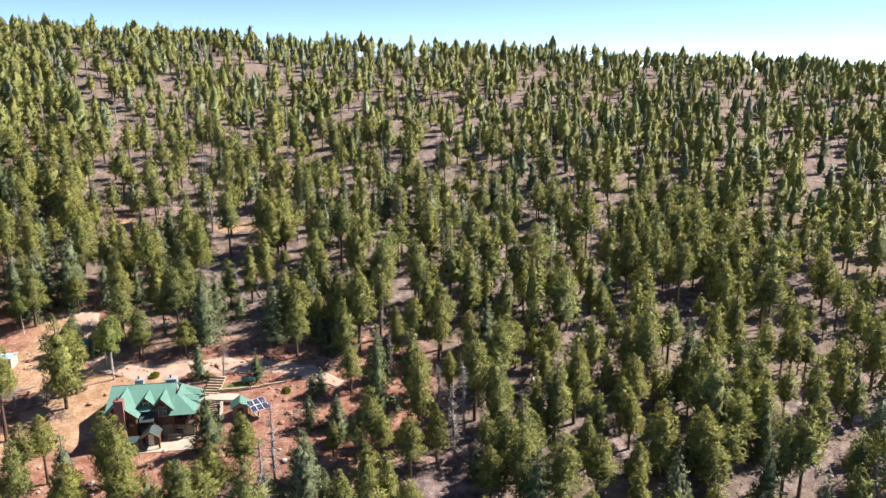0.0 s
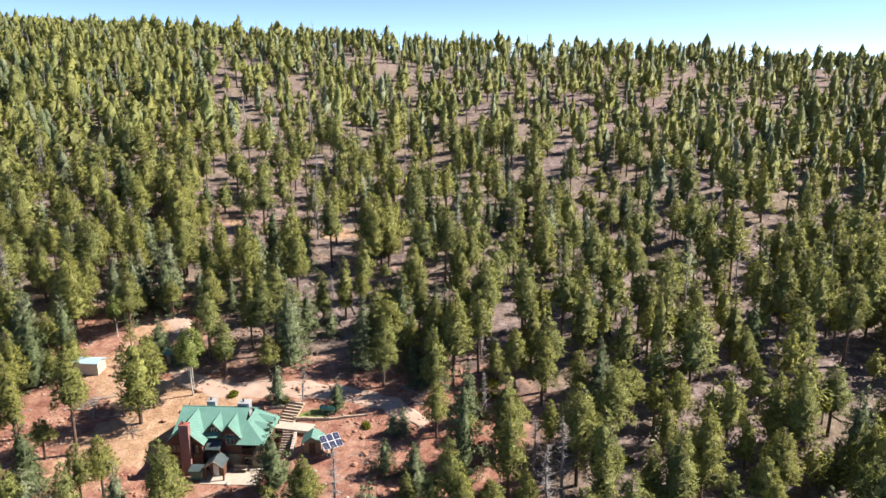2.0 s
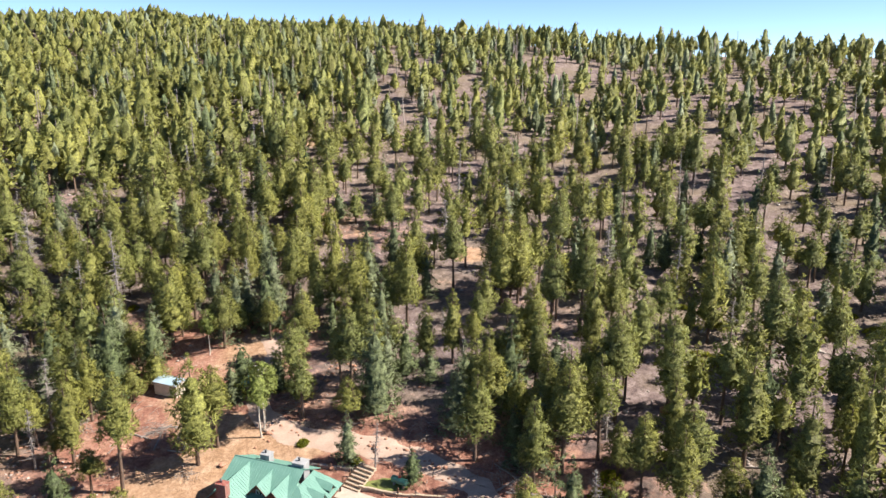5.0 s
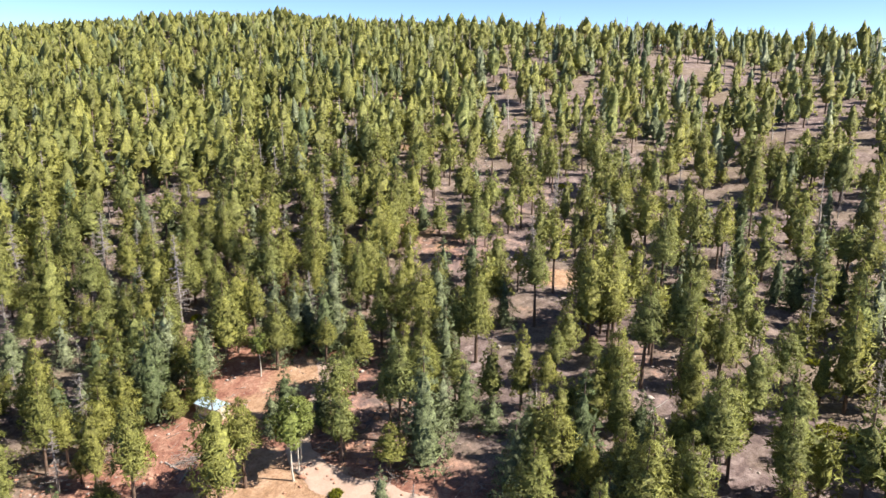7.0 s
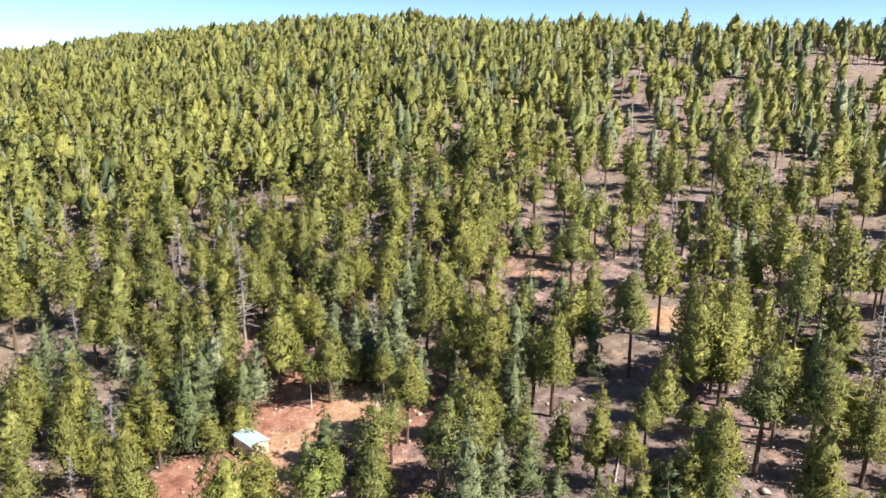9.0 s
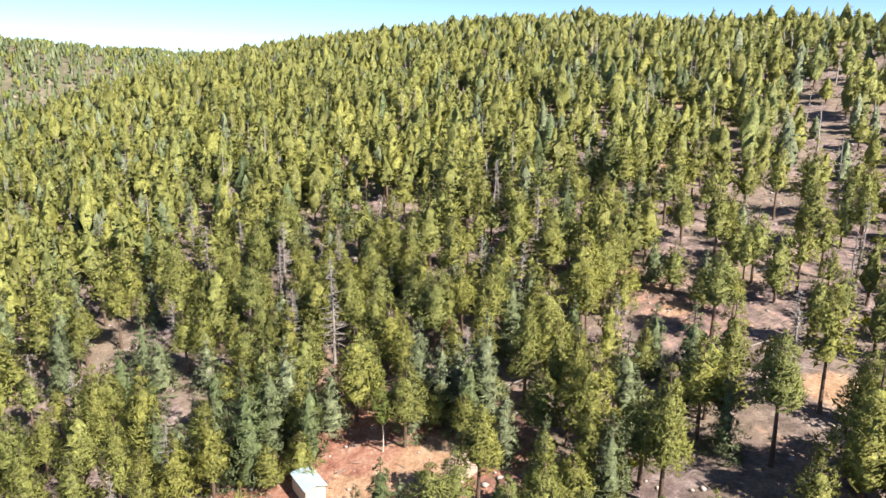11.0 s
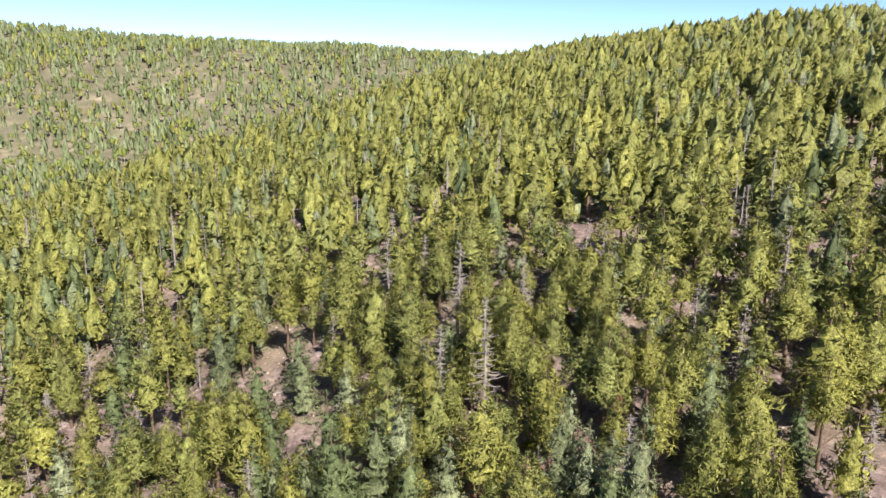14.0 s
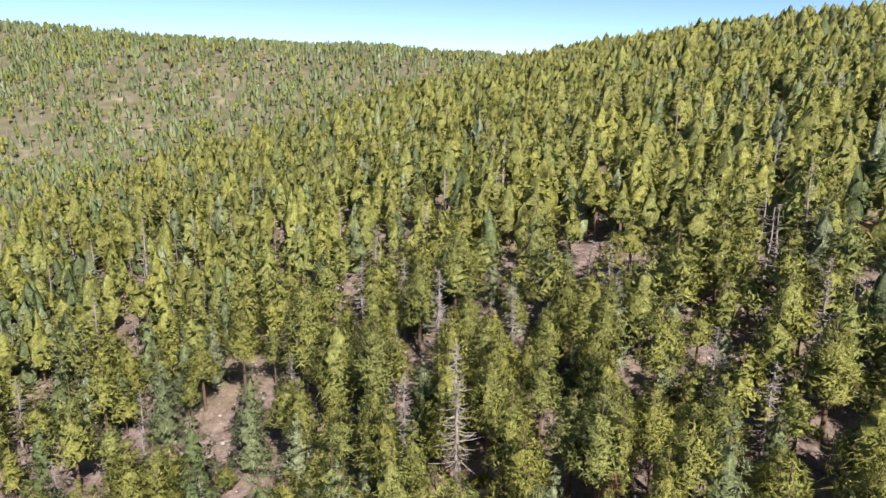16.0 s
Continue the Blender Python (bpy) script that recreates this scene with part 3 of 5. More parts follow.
M_TEAL = plain("teal_sheet", (0.06, 0.19, 0.18), (0.11, 0.28, 0.26), 1.5, 0.5)
# pale sheet; the sky's reflection is put into its base colour as blue
M_PALEROOF = plain("sky_tinted_sheet", (0.27, 0.37, 0.45), (0.39, 0.49, 0.57), 0.8, 0.45)
# shade on the low roofs, put into a dark copy of the roof colour
M_SHADEROOF = plain("shade_dark_roof", (0.035, 0.05, 0.055), (0.075, 0.1, 0.105), 1.2, 0.55)
M_GRASS = plain("lawn", (0.10, 0.13, 0.03), (0.20, 0.21, 0.06), 1.2, 0.9, 0, 0.8, 14.0, 0.06)


def glass_material():
    m, nt, p = mat_base("window_glass")
    p.inputs["Base Color"].default_value = (0.02, 0.025, 0.03, 1)
    p.inputs["Roughness"].default_value = 0.05
    p.inputs["Specular IOR Level"].default_value = 0.8
    return m


def solar_material():
    m, nt, p = mat_base("solar_cells")
    n1 = noise_fac(nt, 4.0, 2.0)
    nt.links.new(ramp(nt, n1, [(0.3, (0.03, 0.035, 0.07)), (0.7, (0.06, 0.065, 0.11))]), p.inputs["Base Color"])
    p.inputs["Roughness"].default_value = 0.15
    return m


M_GLASS, M_SOLAR = glass_material(), solar_material()


def window(parent, u0, u1, v, z0, z1, frame_mat):
    """A window in a wall that faces -v: frame, sill and panes."""
    bm = bmesh.new()
    w = 0.09
    for a in ((u0 - w, u0, z0 - w, z1 + w), (u1, u1 + w, z0 - w, z1 + w), (u0, u1, z1, z1 + w), (u0, u1, z0 - w, z0), ((u0 + u1) / 2 - 0.03, (u0 + u1) / 2 + 0.03, z0, z1)):
        add_box(bm, a[0], a[1], v - 0.08, v + 0.02, a[2], a[3])
    fr = part("window", bm, frame_mat, parent, "window with pale frame")
    um = (u0 + u1) / 2
    part("pane", box(u0, um - 0.03, v - 0.03, v + 0.01, z0, z1), M_GLASS, fr)
    part("pane", box(um + 0.03, u1, v - 0.03, v + 0.01, z0, z1), M_GLASS, fr)
    part("sill", box(u0 - 0.15, u1 + 0.15, v - 0.16, v - 0.08, z0 - w - 0.05, z0 - w), frame_mat, fr)


def chimney(parent, u, v, z0, z1, w, d, mat, label):
    bm = box(u - w / 2, u + w / 2, v - d / 2, v + d / 2, z0, z1)
    c = part("chimney", bm, mat, parent, label)
    part("cap", box(u - w / 2 - 0.08, u + w / 2 + 0.08, v - d / 2 - 0.08, v + d / 2 + 0.08, z1, z1 + 0.12, bevel=0.03), mat, c)
    bm = bmesh.new()
    add_rod(bm, (u - 0.15, v, z1 + 0.12), (u - 0.15, v, z1 + 0.5), 0.13)
    add_rod(bm, (u - 0.15, v, z1 + 0.5), (u - 0.15, v, z1 + 0.62), 0.2, 0.05)
    part("flue", bm, M_DARKMETAL, c)


# ---------------------------------------------------------------- the house
def build_house():
    h = tagged(new("house"), "two-storey log house with green metal gabled roof and brick chimney", "house")
    h.matrix_basis = pose(HOUSE[0], HOUSE[1], YARD_Z, 0, 0, HOUSE_TURN)
    part("wall", box(-4.6, 5.0, -2.9, 5.0, -0.3, 4.85), M_LOG, h, "log walls of the main block")
    part("wall", gable_wall(-4.9, 0.0, -4.7, 1.4, -0.3, 4.62, 6.85), M_LOG, h, "log walls of the front wing")
    part("wall", gable_wall(-0.1, 2.3, -2.4, 1.0, 4.2, 5.3, 6.55), M_LOG, h)
    part("wall", gable_wall(2.1, 5.1, -3.1, 1.0, 2.2, 4.95, 6.55), M_LOG, h)
    part("wall", box(5.0, 8.35, -2.4, 4.3, -0.3, 4.15), M_LOG, h)
    part("wall", box(0.0, 8.3, -3.3, -2.9, -0.3, 2.15), M_OLIVE, h, "olive plastered lower storey")
    roofs = [
        ((-5.0, -3.4, 4.75), (5.2, -3.4, 4.75), (5.2, 1.6, 7.2), (-5.0, 1.6, 7.2)),
        ((5.2, 5.7, 5.0), (-5.0, 5.7, 5.0), (-5.0, 1.6, 7.2), (5.2, 1.6, 7.2)),
        ((-5.35, 1.2, 4.5), (-5.35, -5.15, 4.5), (-2.45, -5.15, 7.02), (-2.45, 1.2, 7.02)),
        ((0.45, -5.15, 4.5), (0.45, 1.2, 4.5), (-2.45, 1.2, 7.02), (-2.45, -5.15, 7.02)),
        ((-0.4, 0.9, 5.2), (-0.4, -2.9, 5.2), (1.1, -2.9, 6.75), (1.1, 0.9, 6.75)),
        ((2.6, -2.9, 5.2), (2.6, 0.9, 5.2), (1.1, 0.9, 6.75), (1.1, -2.9, 6.75)),
        ((1.85, 1.0, 4.8), (1.85, -3.55, 4.8), (3.6, -3.55, 6.72), (3.6, 1.0, 6.72)),
        ((5.35, -3.55, 4.8), (5.35, 1.0, 4.8), (3.6, 1.0, 6.72), (3.6, -3.55, 6.72)),
        ((4.7, -3.95, 4.05), (8.9, -3.95, 4.05), (5.5, -0.5, 6.1), (4.7, -0.5, 6.1)),
        ((8.9, -3.95, 4.05), (8.9, 4.8, 4.05), (5.5, 3.4, 6.1), (5.5, -0.5, 6.1)),
        ((8.9, 4.8, 4.05), (4.7, 4.8, 4.05), (4.7, 3.4, 6.1), (5.5, 3.4, 6.1)),
        ((0.3, -4.7, 3.55), (2.5, -4.7, 3.55), (2.5, -2.85, 4.35), (0.3, -2.85, 4.35)),
        ((0.9, -4.0, 2.1), (0.9, -6.9, 2.1), (2.3, -6.9, 3.05), (2.3, -4.0, 3.05)),
        ((3.7, -6.9, 2.1), (3.7, -4.0, 2.1), (2.3, -4.0, 3.05), (2.3, -6.9, 3.05)),
    ]
    for v0 in (0.2, 2.5):
        roofs.append(((6.3, v0 - 0.75, 5.25), (8.7, v0 - 0.75, 4.6), (8.7, v0, 5.25), (6.3, v0, 5.75)))
        roofs.append(((8.7, v0 + 0.75, 4.3), (6.3, v0 + 0.75, 5.5), (6.3, v0, 5.75), (8.7, v0, 5.25)))
        part("dormer", box(6.5, 8.45, v0 - 0.6, v0 + 0.6, 4.0, 4.75), M_TIMBER, h)
    for i, r in enumerate(roofs):
        # porch roofs get the dark copy, so their shade is painted in
        if i in (11, 12, 13):
            roof_plane(r, M_SHADEROOF, h, "porch roof in grey-green darkened for shade")
        else:
            roof_plane(r, M_ROOF, h, "green standing-seam metal roof")
    for a, b in (((-5.0, 1.6, 7.2), (5.2, 1.6, 7.2)), ((-2.45, -5.15, 7.02), (-2.45, 1.0, 7.02)), ((1.1, -2.9, 6.75), (1.1, 0.8, 6.75)), ((3.6, -3.55, 6.72), (3.6, 0.8, 6.72))):
        bm = bmesh.new()
        add_rod(bm, a, b, 0.08, n=6)
        part("ridge_cap", bm, M_ROOF, h)
    # timber along the gables
    for um, hw, v, ze, zr in ((-2.45, 2.9, -5.17, 4.4, 6.92), (1.1, 1.5, -2.92, 5.1, 6.65), (3.6, 1.75, -3.57, 4.7, 6.62), (2.3, 1.4, -6.92, 2.0, 2.95)):
        for s in (-1, 1):
            bm = bmesh.new()
            add_beam(bm, (um + s * hw, v, ze), (um, v, zr), 0.06, 0.2)
            part("bargeboard", bm, M_TIMBER if um != 2.3 else M_PALE, h)
    window(h, 0.75, 1.45, -2.4, 4.6, 5.75, M_WHITE)
    window(h, 3.05, 4.15, -3.1, 3.7, 5.2, M_PALE)
    window(h, -4.3, -3.2, -4.7, 3.0, 4.3, M_TIMBER)
    window(h, -1.4, -0.5, -4.7, 3.0, 4.3, M_TIMBER)
    window(h, 5.6, 6.7, -3.3, 0.6, 1.7, M_TIMBER)
    window(h, 5.7, 7.6, -2.4, 2.7, 3.7, M_TIMBER)
    window(h, -3.9, -2.9, -4.7, 0.7, 1.9, M_TIMBER)
    # porch
    part("wall", box(1.25, 3.35, -5.6, -3.3, -0.1, 2.1), M_LOG, h)
    d = part("door", box(1.75, 2.55, -5.66, -5.6, 0.02, 1.95), M_WHITE, h, "white front door")
    part("handle", box(2.42, 2.48, -5.72, -5.66, 0.95, 1.1), M_DARKMETAL, d)
    for u, v, z in ((1.0, -6.7, 2.1), (3.6, -6.7, 2.1), (8.6, -3.7, 4.05), (5.3, -3.7, 4.05), (2.4, -4.5, 3.5), (8.6, 4.5, 4.05)):
        bm = bmesh.new()
        add_beam(bm, (u, v, -0.1), (u, v, z), 0.2)
        part("post", bm, M_TIMBER, h)
    part("balcony", box(5.0, 8.5, -3.7, -2.4, 2.15, 2.32), M_TIMBER, h)
    bm = bmesh.new()
    add_beam(bm, (5.1, -3.65, 3.2), (8.5, -3.65, 3.2), 0.08)
    part("rail", bm, M_TIMBER, h)
    for i in range(12):
        part("baluster", box(5.2 + i * 0.29, 5.25 + i * 0.29, -3.68, -3.63, 2.32, 3.17), M_TIMBER, h)
    bm = bmesh.new()
    add_beam(bm, (7.2, -3.75, 2.4), (7.9, -3.3, 4.0), 1.0, 0.06)
    part("awning", bm, M_PALE, h, "pale sloping panel")
    chimney(h, -2.1, -5.15, -0.3, 7.75, 1.35, 0.9, M_BRICK, "tall red brick chimney")
    chimney(h, -0.9, 2.7, 5.0, 7.6, 1.3, 1.1, M_CHIM, "pale plastered chimney")
    chimney(h, 4.2, 2.4, 5.0, 7.6, 1.7, 1.4, M_CHIM, "pale plastered chimney")
    return h


build_house()
HM = pose(HOUSE[0], HOUSE[1], YARD_Z, 0, 0, HOUSE_TURN)


def at_house(ob):
    ob.matrix_basis = HM
    return ob


patio = tagged(at_house(part("patio", box(0.4, 9.0, -7.7, -3.35, -0.16, 0.0, bevel=0.03), M_CONCRETE)), "pale concrete patio in front of the house", "patio", kind="structure")


def bench():
    b = tagged(at_house(new("bench")), "long grey timber bench on the patio", "bench")
    part("seat", box(4.3, 6.3, -4.7, -4.2, 0.42, 0.5, bevel=0.02), M_PALE, b)
    part("backrest", box(4.3, 6.3, -4.2, -4.13, 0.5, 0.95, bevel=0.02), M_PALE, b)
    for u in (4.4, 6.1):
        for v in (-4.65, -4.25):
            part("leg", box(u, u + 0.1, v, v + 0.08, 0, 0.42), M_PALE, b)


def wood_rack():
    b = tagged(at_house(new("wood_rack")), "small green slatted wood store beside the chimney", "wood store")
    for i in range(7):
        part("slat", box(-1.15 + i * 0.24, -1.0 + i * 0.24, -6.9, -6.84, 0.0, 1.5), M_TANK, b)
    roof_plane(((-1.3, -7.1, 1.5), (0.7, -7.1, 1.5), (0.7, -5.7, 1.85), (-1.3, -5.7, 1.85)), M_SHADEROOF, b)
    for u in (-1.2, 0.5):
        part("post", box(u, u + 0.1, -5.9, -5.8, -0.1, 1.75), M_TANK, b)
    part("log_stack", box(-1.0, 0.45, -6.7, -5.95, -0.1, 1.1, bevel=0.08), M_PALE, b)


bench()
wood_rack()


def garden_shed():
    x, y = -33.3, 106.0
    z = ground_z(x, y) - 0.15
    s = tagged(new("garden_shed"), "small tan board shed with green metal gable roof", "shed")
    s.matrix_basis = pose(x, y, z, 0, 0, 14)
    part("wall", gable_wall(-1.2, 1.2, -1.1, 1.2, 0, 1.9, 2.75), M_BOARD, s)
    roof_plane(((-1.6, 1.5, 1.72), (-1.6, -1.5, 1.72), (0, -1.5, 2.88), (0, 1.5, 2.88)), M_ROOF, s)
    roof_plane(((1.6, -1.5, 1.72), (1.6, 1.5, 1.72), (0, 1.5, 2.88), (0, -1.5, 2.88)), M_ROOF, s)
    d = part("door", box(-0.45, 0.45, -1.15, -1.1, 0.03, 1.75), M_TIMBER, s, "dark plank door")
    part("handle", box(0.32, 0.38, -1.19, -1.15, 0.85, 1.0), M_DARKMETAL, d)
    for a, b in (((1.45, -0.9, 0), (1.45, -0.9, 1.75)), ((2.4, -1.2, 0), (1.5, -0.8, 1.5)), ((1.5, -1.4, 0), (1.5, -1.3, 1.7))):
        bm = bmesh.new()
        add_beam(bm, a, b, 0.12)
        part("brace", bm, M_PALE, s, "pale leaning timber")


garden_shed()


def solar_array():
    x, y = -30.2, 105.2
    z = ground_z(x, y)
    s = tagged(new("solar_array"), "blue solar panels tilted on one steel pole", "solar array")
    s.matrix_basis = pose(x, y, z - 0.1, 0, 0, 42)
    bm = bmesh.new()
    add_rod(bm, (0, 0, 0), (0, 0, 2.2), 0.09)
    part("pole", bm, M_DARKMETAL, s)
    tilt = Matrix.Translation((0, -0.1, 2.35)) @ Matrix.Rotation(radians(24), 4, "X")
    bm = bmesh.new()
    for v in (-0.6, 0.6):
        add_box(bm, -1.5, 1.5, v - 0.05, v + 0.05, -0.12, -0.04, tilt)
    add_box(bm, -0.06, 0.06, -1.2, 1.2, -0.2, -0.12, tilt)
    part("rack", bm, M_DARKMETAL, s)
    for i in range(3):
        for j in range(2):
            u0, v0 = -1.5 + i * 1.01, -1.28 + j * 1.3
            p = part("panel", box(u0, u0 + 0.99, v0, v0 + 1.27, -0.04, 0.0, tilt), M_WHITE, s, "solar panel with pale frame")
            for a in range(2):
                for b in range(2):
                    part("cell_field", box(u0 + 0.04 + a * 0.46, u0 + 0.49 + a * 0.46, v0 + 0.04 + b * 0.6, v0 + 0.63 + b * 0.6, 0.0, 0.006, tilt), M_SOLAR, p)
    part("footing", box(-0.35, 0.35, -0.35, 0.35, -0.2, 0.25, bevel=0.05), M_STONE, s)


solar_array()


def gas_tank():
    x, y = -34.1, 114.2
    z = ground_z(x, y) - 0.05
    s = tagged(new("gas_tank"), "green painted gas tank lying on two feet", "gas tank")
    s.matrix_basis = pose(x, y, z, 0, 0, -6)
    bm = bmesh.new()
    r = bmesh.ops.create_uvsphere(bm, u_segments=20, v_segments=12, radius=0.48)
    for v in r["verts"]:
        q = v.co.copy()
        v.co = Vector((q.z * 0.8 + math.copysign(0.95, q.z) * (abs(q.z) > 1e-4), q.x, q.y + 0.85))
    part("vessel", bm, M_TANK, s, smooth_it=True)
    bm = bmesh.new()
    add_rod(bm, (0, 0, 1.3), (0, 0, 1.5), 0.2, 0.16, 12)
    part("dome", bm, M_RED, s, "red valve dome")
    for u in (-0.75, 0.75):
        part("foot", box(u - 0.1, u + 0.1, -0.35, 0.35, 0, 0.5), M_CONCRETE, s)


gas_tank()


def store_shed():
    """Pale metal store by the upper track."""
    x, y = -79.0, 117.4
    z = ground_z(x, y) - 0.35
    s = tagged(new("store_shed"), "cream metal storage shed with pale roof beside the track", "shed")
    s.matrix_basis = pose(x, y, z, 0, 0, 6)
    part("wall", gable_wall_along(-2.2, 2.2, -1.25, 1.25, 0, 2.3, 2.62), M_CREAM, s)
    roof_plane(((-2.4, -1.45, 2.3), (2.4, -1.45, 2.3), (2.4, 0.0, 2.7), (-2.4, 0.0, 2.7)), M_PALEROOF, s)
    roof_plane(((2.4, 1.45, 2.3), (-2.4, 1.45, 2.3), (-2.4, 0.0, 2.7), (2.4, 0.0, 2.7)), M_PALEROOF, s)
    part("base", box(-2.3, 2.3, -1.35, 1.35, -0.7, 0.1), M_TIMBER, s)


store_shed()


def small_hut():
    x, y = -66.5, 122.5
    z = ground_z(x, y) - 0.1
    s = tagged(new("hut"), "tiny timber hut with teal sheet roof among aspens", "hut")
    s.matrix_basis = pose(x, y, z, 0, 0, 10)
    part("wall", box(-1.0, 1.0, -0.9, 0.9, 0, 1.9), M_TIMBER, s)
    roof_plane(((-1.2, -1.1, 1.9), (1.2, -1.1, 1.9), (1.2, 1.1, 2.4), (-1.2, 1.1, 2.4)), M_TEAL, s)
    part("door", box(-0.35, 0.35, -0.95, -0.9, 0.05, 1.7), M_PALE, s)


small_hut()


# ---------------------------------------------------------------- yard: steps, walls, track
def ribbon(name, pts, widths, mat, lift, label, cat):
    """A strip of worn ground along a line of points."""
    pts = np.array(pts, float)
    t = np.linspace(0, len(pts) - 1, (len(pts) - 1) * 14 + 1)
    i = np.clip(t.astype(int), 0, len(pts) - 2)
    f = (t - i)[:, None]
    p0, p1, p2, p3 = pts[np.maximum(i - 1, 0)], pts[i], pts[i + 1], pts[np.minimum(i + 2, len(pts) - 1)]
    c = 0.5 * (2 * p1 + (p2 - p0) * f + (2 * p0 - 5 * p1 + 4 * p2 - p3) * f ** 2 + (3 * p1 - p0 - 3 * p2 + p3) * f ** 3)
    w = np.interp(t, np.arange(len(pts)), widths)
    d = unit(np.gradient(c, axis=0))
    nrm = np.column_stack([-d[:, 1], d[:, 0]])
    k = 9
    if name == "road":          # no trees within the track verge
        FORBID.extend((float(p[0]), float(p[1]), float(q) / 2 + 0.8) for p, q in zip(c[::3], w[::3]))
    rows = []
    for j in range(k):
        s = (j / (k - 1) - 0.5)
        edge = 1 + (0.9 * (vnoise(c[:, 0] * (1 + j // 5), c[:, 1], 2.2, 70 + j) - 0.5) if j in (0, k - 1) else 0)
        q = c + nrm * (w * s * edge)[:, None]
        z = height(q[:, 0], q[:, 1]) + (lift if 0 < j < k - 1 else -0.05)
        rows.append(np.column_stack([q, z]))
    v = np.stack(rows, 1).reshape(-1, 3)
    n = len(t)
    a = (np.arange(n - 1)[:, None] * k + np.arange(k - 1)[None, :]).ravel()
    return tagged(new(name, fast_mesh(name, v, np.column_stack([a, a + k, a + k + 1, a + 1]), [mat], flat=False)), label, cat, kind="structure")


ribbon("road", [(-18, 114), (-25, 117.6), (-34, 119.2), (-44, 118.8), (-54, 117.2), (-61, 118.5), (-65.5, 124), (-69, 131), (-74, 137)], [3.0, 3.6, 4.2, 4.8, 4.6, 4.2, 3.6, 3.4, 5.0], M_ROAD, 0.07, "pale dirt track of packed pinkish gravel", "road")
ribbon("lawn", [(-38.5, 112.6), (-36.5, 113.4), (-33.0, 114.6)], [1.4, 2.6, 1.6], M_GRASS, 0.09, "small patch of green lawn above the wall", "lawn")


def steps(name, top, bottom, width, n, mat, label):
    """A flight between two places; each tread is a block."""
    top, bottom = Vector(top), Vector(bottom)
    d = bottom - top
    yaw = math.atan2(d.y, d.x)
    s = tagged(new(name), label, "steps", kind="structure")
    run = math.hypot(d.x, d.y) / n
    s.matrix_basis = Matrix.Translation(top) @ Matrix.Rotation(yaw, 4, "Z")
    for i in range(n):
        z = d.z * (i + 1) / n
        part("tread", box(run * i, run * (i + 1) + 0.05, -width / 2, width / 2, z - 0.35, z + 0.02, bevel=0.02), mat, s)
        part("nosing", box(run * (i + 1) - 0.1, run * (i + 1) + 0.06, -width / 2, width / 2, z + 0.02, z + 0.06), M_TIMBER, s)


steps("timber_steps", (-39.6, 115.3, 1.0), (-39.9, 111.2, -0.55), 2.7, 7, M_PALE, "broad pale timber steps down from the track")
steps("stone_steps", (-38.5, 109.0, -0.7), (-37.6, 104.4, -2.9), 1.7, 11, M_STONE, "narrow stone steps beside the house")
landing = tagged(part("landing", box(-41.2, -35.0, 108.9, 111.3, -1.1, -0.6, bevel=0.04), M_CONCRETE), "pale concrete landing below the timber steps", "landing", kind="structure")


def low_wall(x0, y0, x1, y1, z_up, thick, mat, label):
    """A retaining wall of rough blocks that follows the ground."""
    w = tagged(new("retaining_wall"), label, "wall", kind="structure")
    n = max(3, int(math.hypot(x1 - x0, y1 - y0) / 0.55))
    yaw = math.atan2(y1 - y0, x1 - x0)
    for i in range(n):
        f = (i + 0.5) / n
        x, y = x0 + (x1 - x0) * f, y0 + (y1 - y0) * f
        z = ground_z(x, y)
        ln = math.hypot(x1 - x0, y1 - y0) / n * 0.49
        m = Matrix.Translation((x, y, z)) @ Matrix.Rotation(yaw + rng.uniform(-0.06, 0.06), 4, "Z")
        part("stone", box(-ln, ln, -thick / 2, thick / 2, -0.6, z_up + rng.uniform(-0.05, 0.05), m, bevel=0.05), mat, w)


low_wall(-38.9, 111.9, -33.5, 112.6, 0.45, 0.35, M_PALE, "low pale timber and stone retaining wall")
low_wall(-33.4, 112.6, -27.5, 114.6, 0.35, 0.3, M_PALE, "low pale log edging above the yard")
low_wall(-39.8, 109.0, -39.0, 104.6, 0.55, 0.4, M_CONCRETE, "pale stone wall beside the steps")
low_wall(-37.2, 108.6, -36.2, 104.6, 0.75, 0.45, M_CONCRETE, "pale stone wall beside the steps")
low_wall(-47.5, 112.8, -41.5, 114.3, 0.4, 0.5, M_STONE, "rough stone retaining wall behind the house")
for fx, fy in ((-41.2, 113.2), (-41.2, 111.6), (-33.4, 112.7)):
    bm = bmesh.new()
    z = ground_z(fx, fy)
    add_beam(bm, (fx, fy, z - 0.3), (fx, fy, z + 1.1), 0.14)
    tagged(part("fence_post", bm, M_TIMBER), "dark square timber fence post beside the steps", "fence post", "fence posts by the steps")


# ---------------------------------------------------------------- shrubs, logs, rocks
def shrub_mesh(seed, w, hh):
    r = np.random.default_rng(seed)
    n = int(70 * max(1.0, w))
    a, q = r.uniform(0, 6.283, n), np.sqrt(r.uniform(0, 1, n)) * w
    zz = hh * (1 - (q / w) ** 2) ** 0.6 * r.uniform(0.45, 1.0, n)
    c = np.column_stack([np.cos(a) * q, np.sin(a) * q * 0.75, zz])
    o = unit(c / [w, w, hh] + [0, 0, 0.35])
    return spikes(c, o, np.full(n, 0.36), np.full(n, 0.13), 7, r, 1.0)


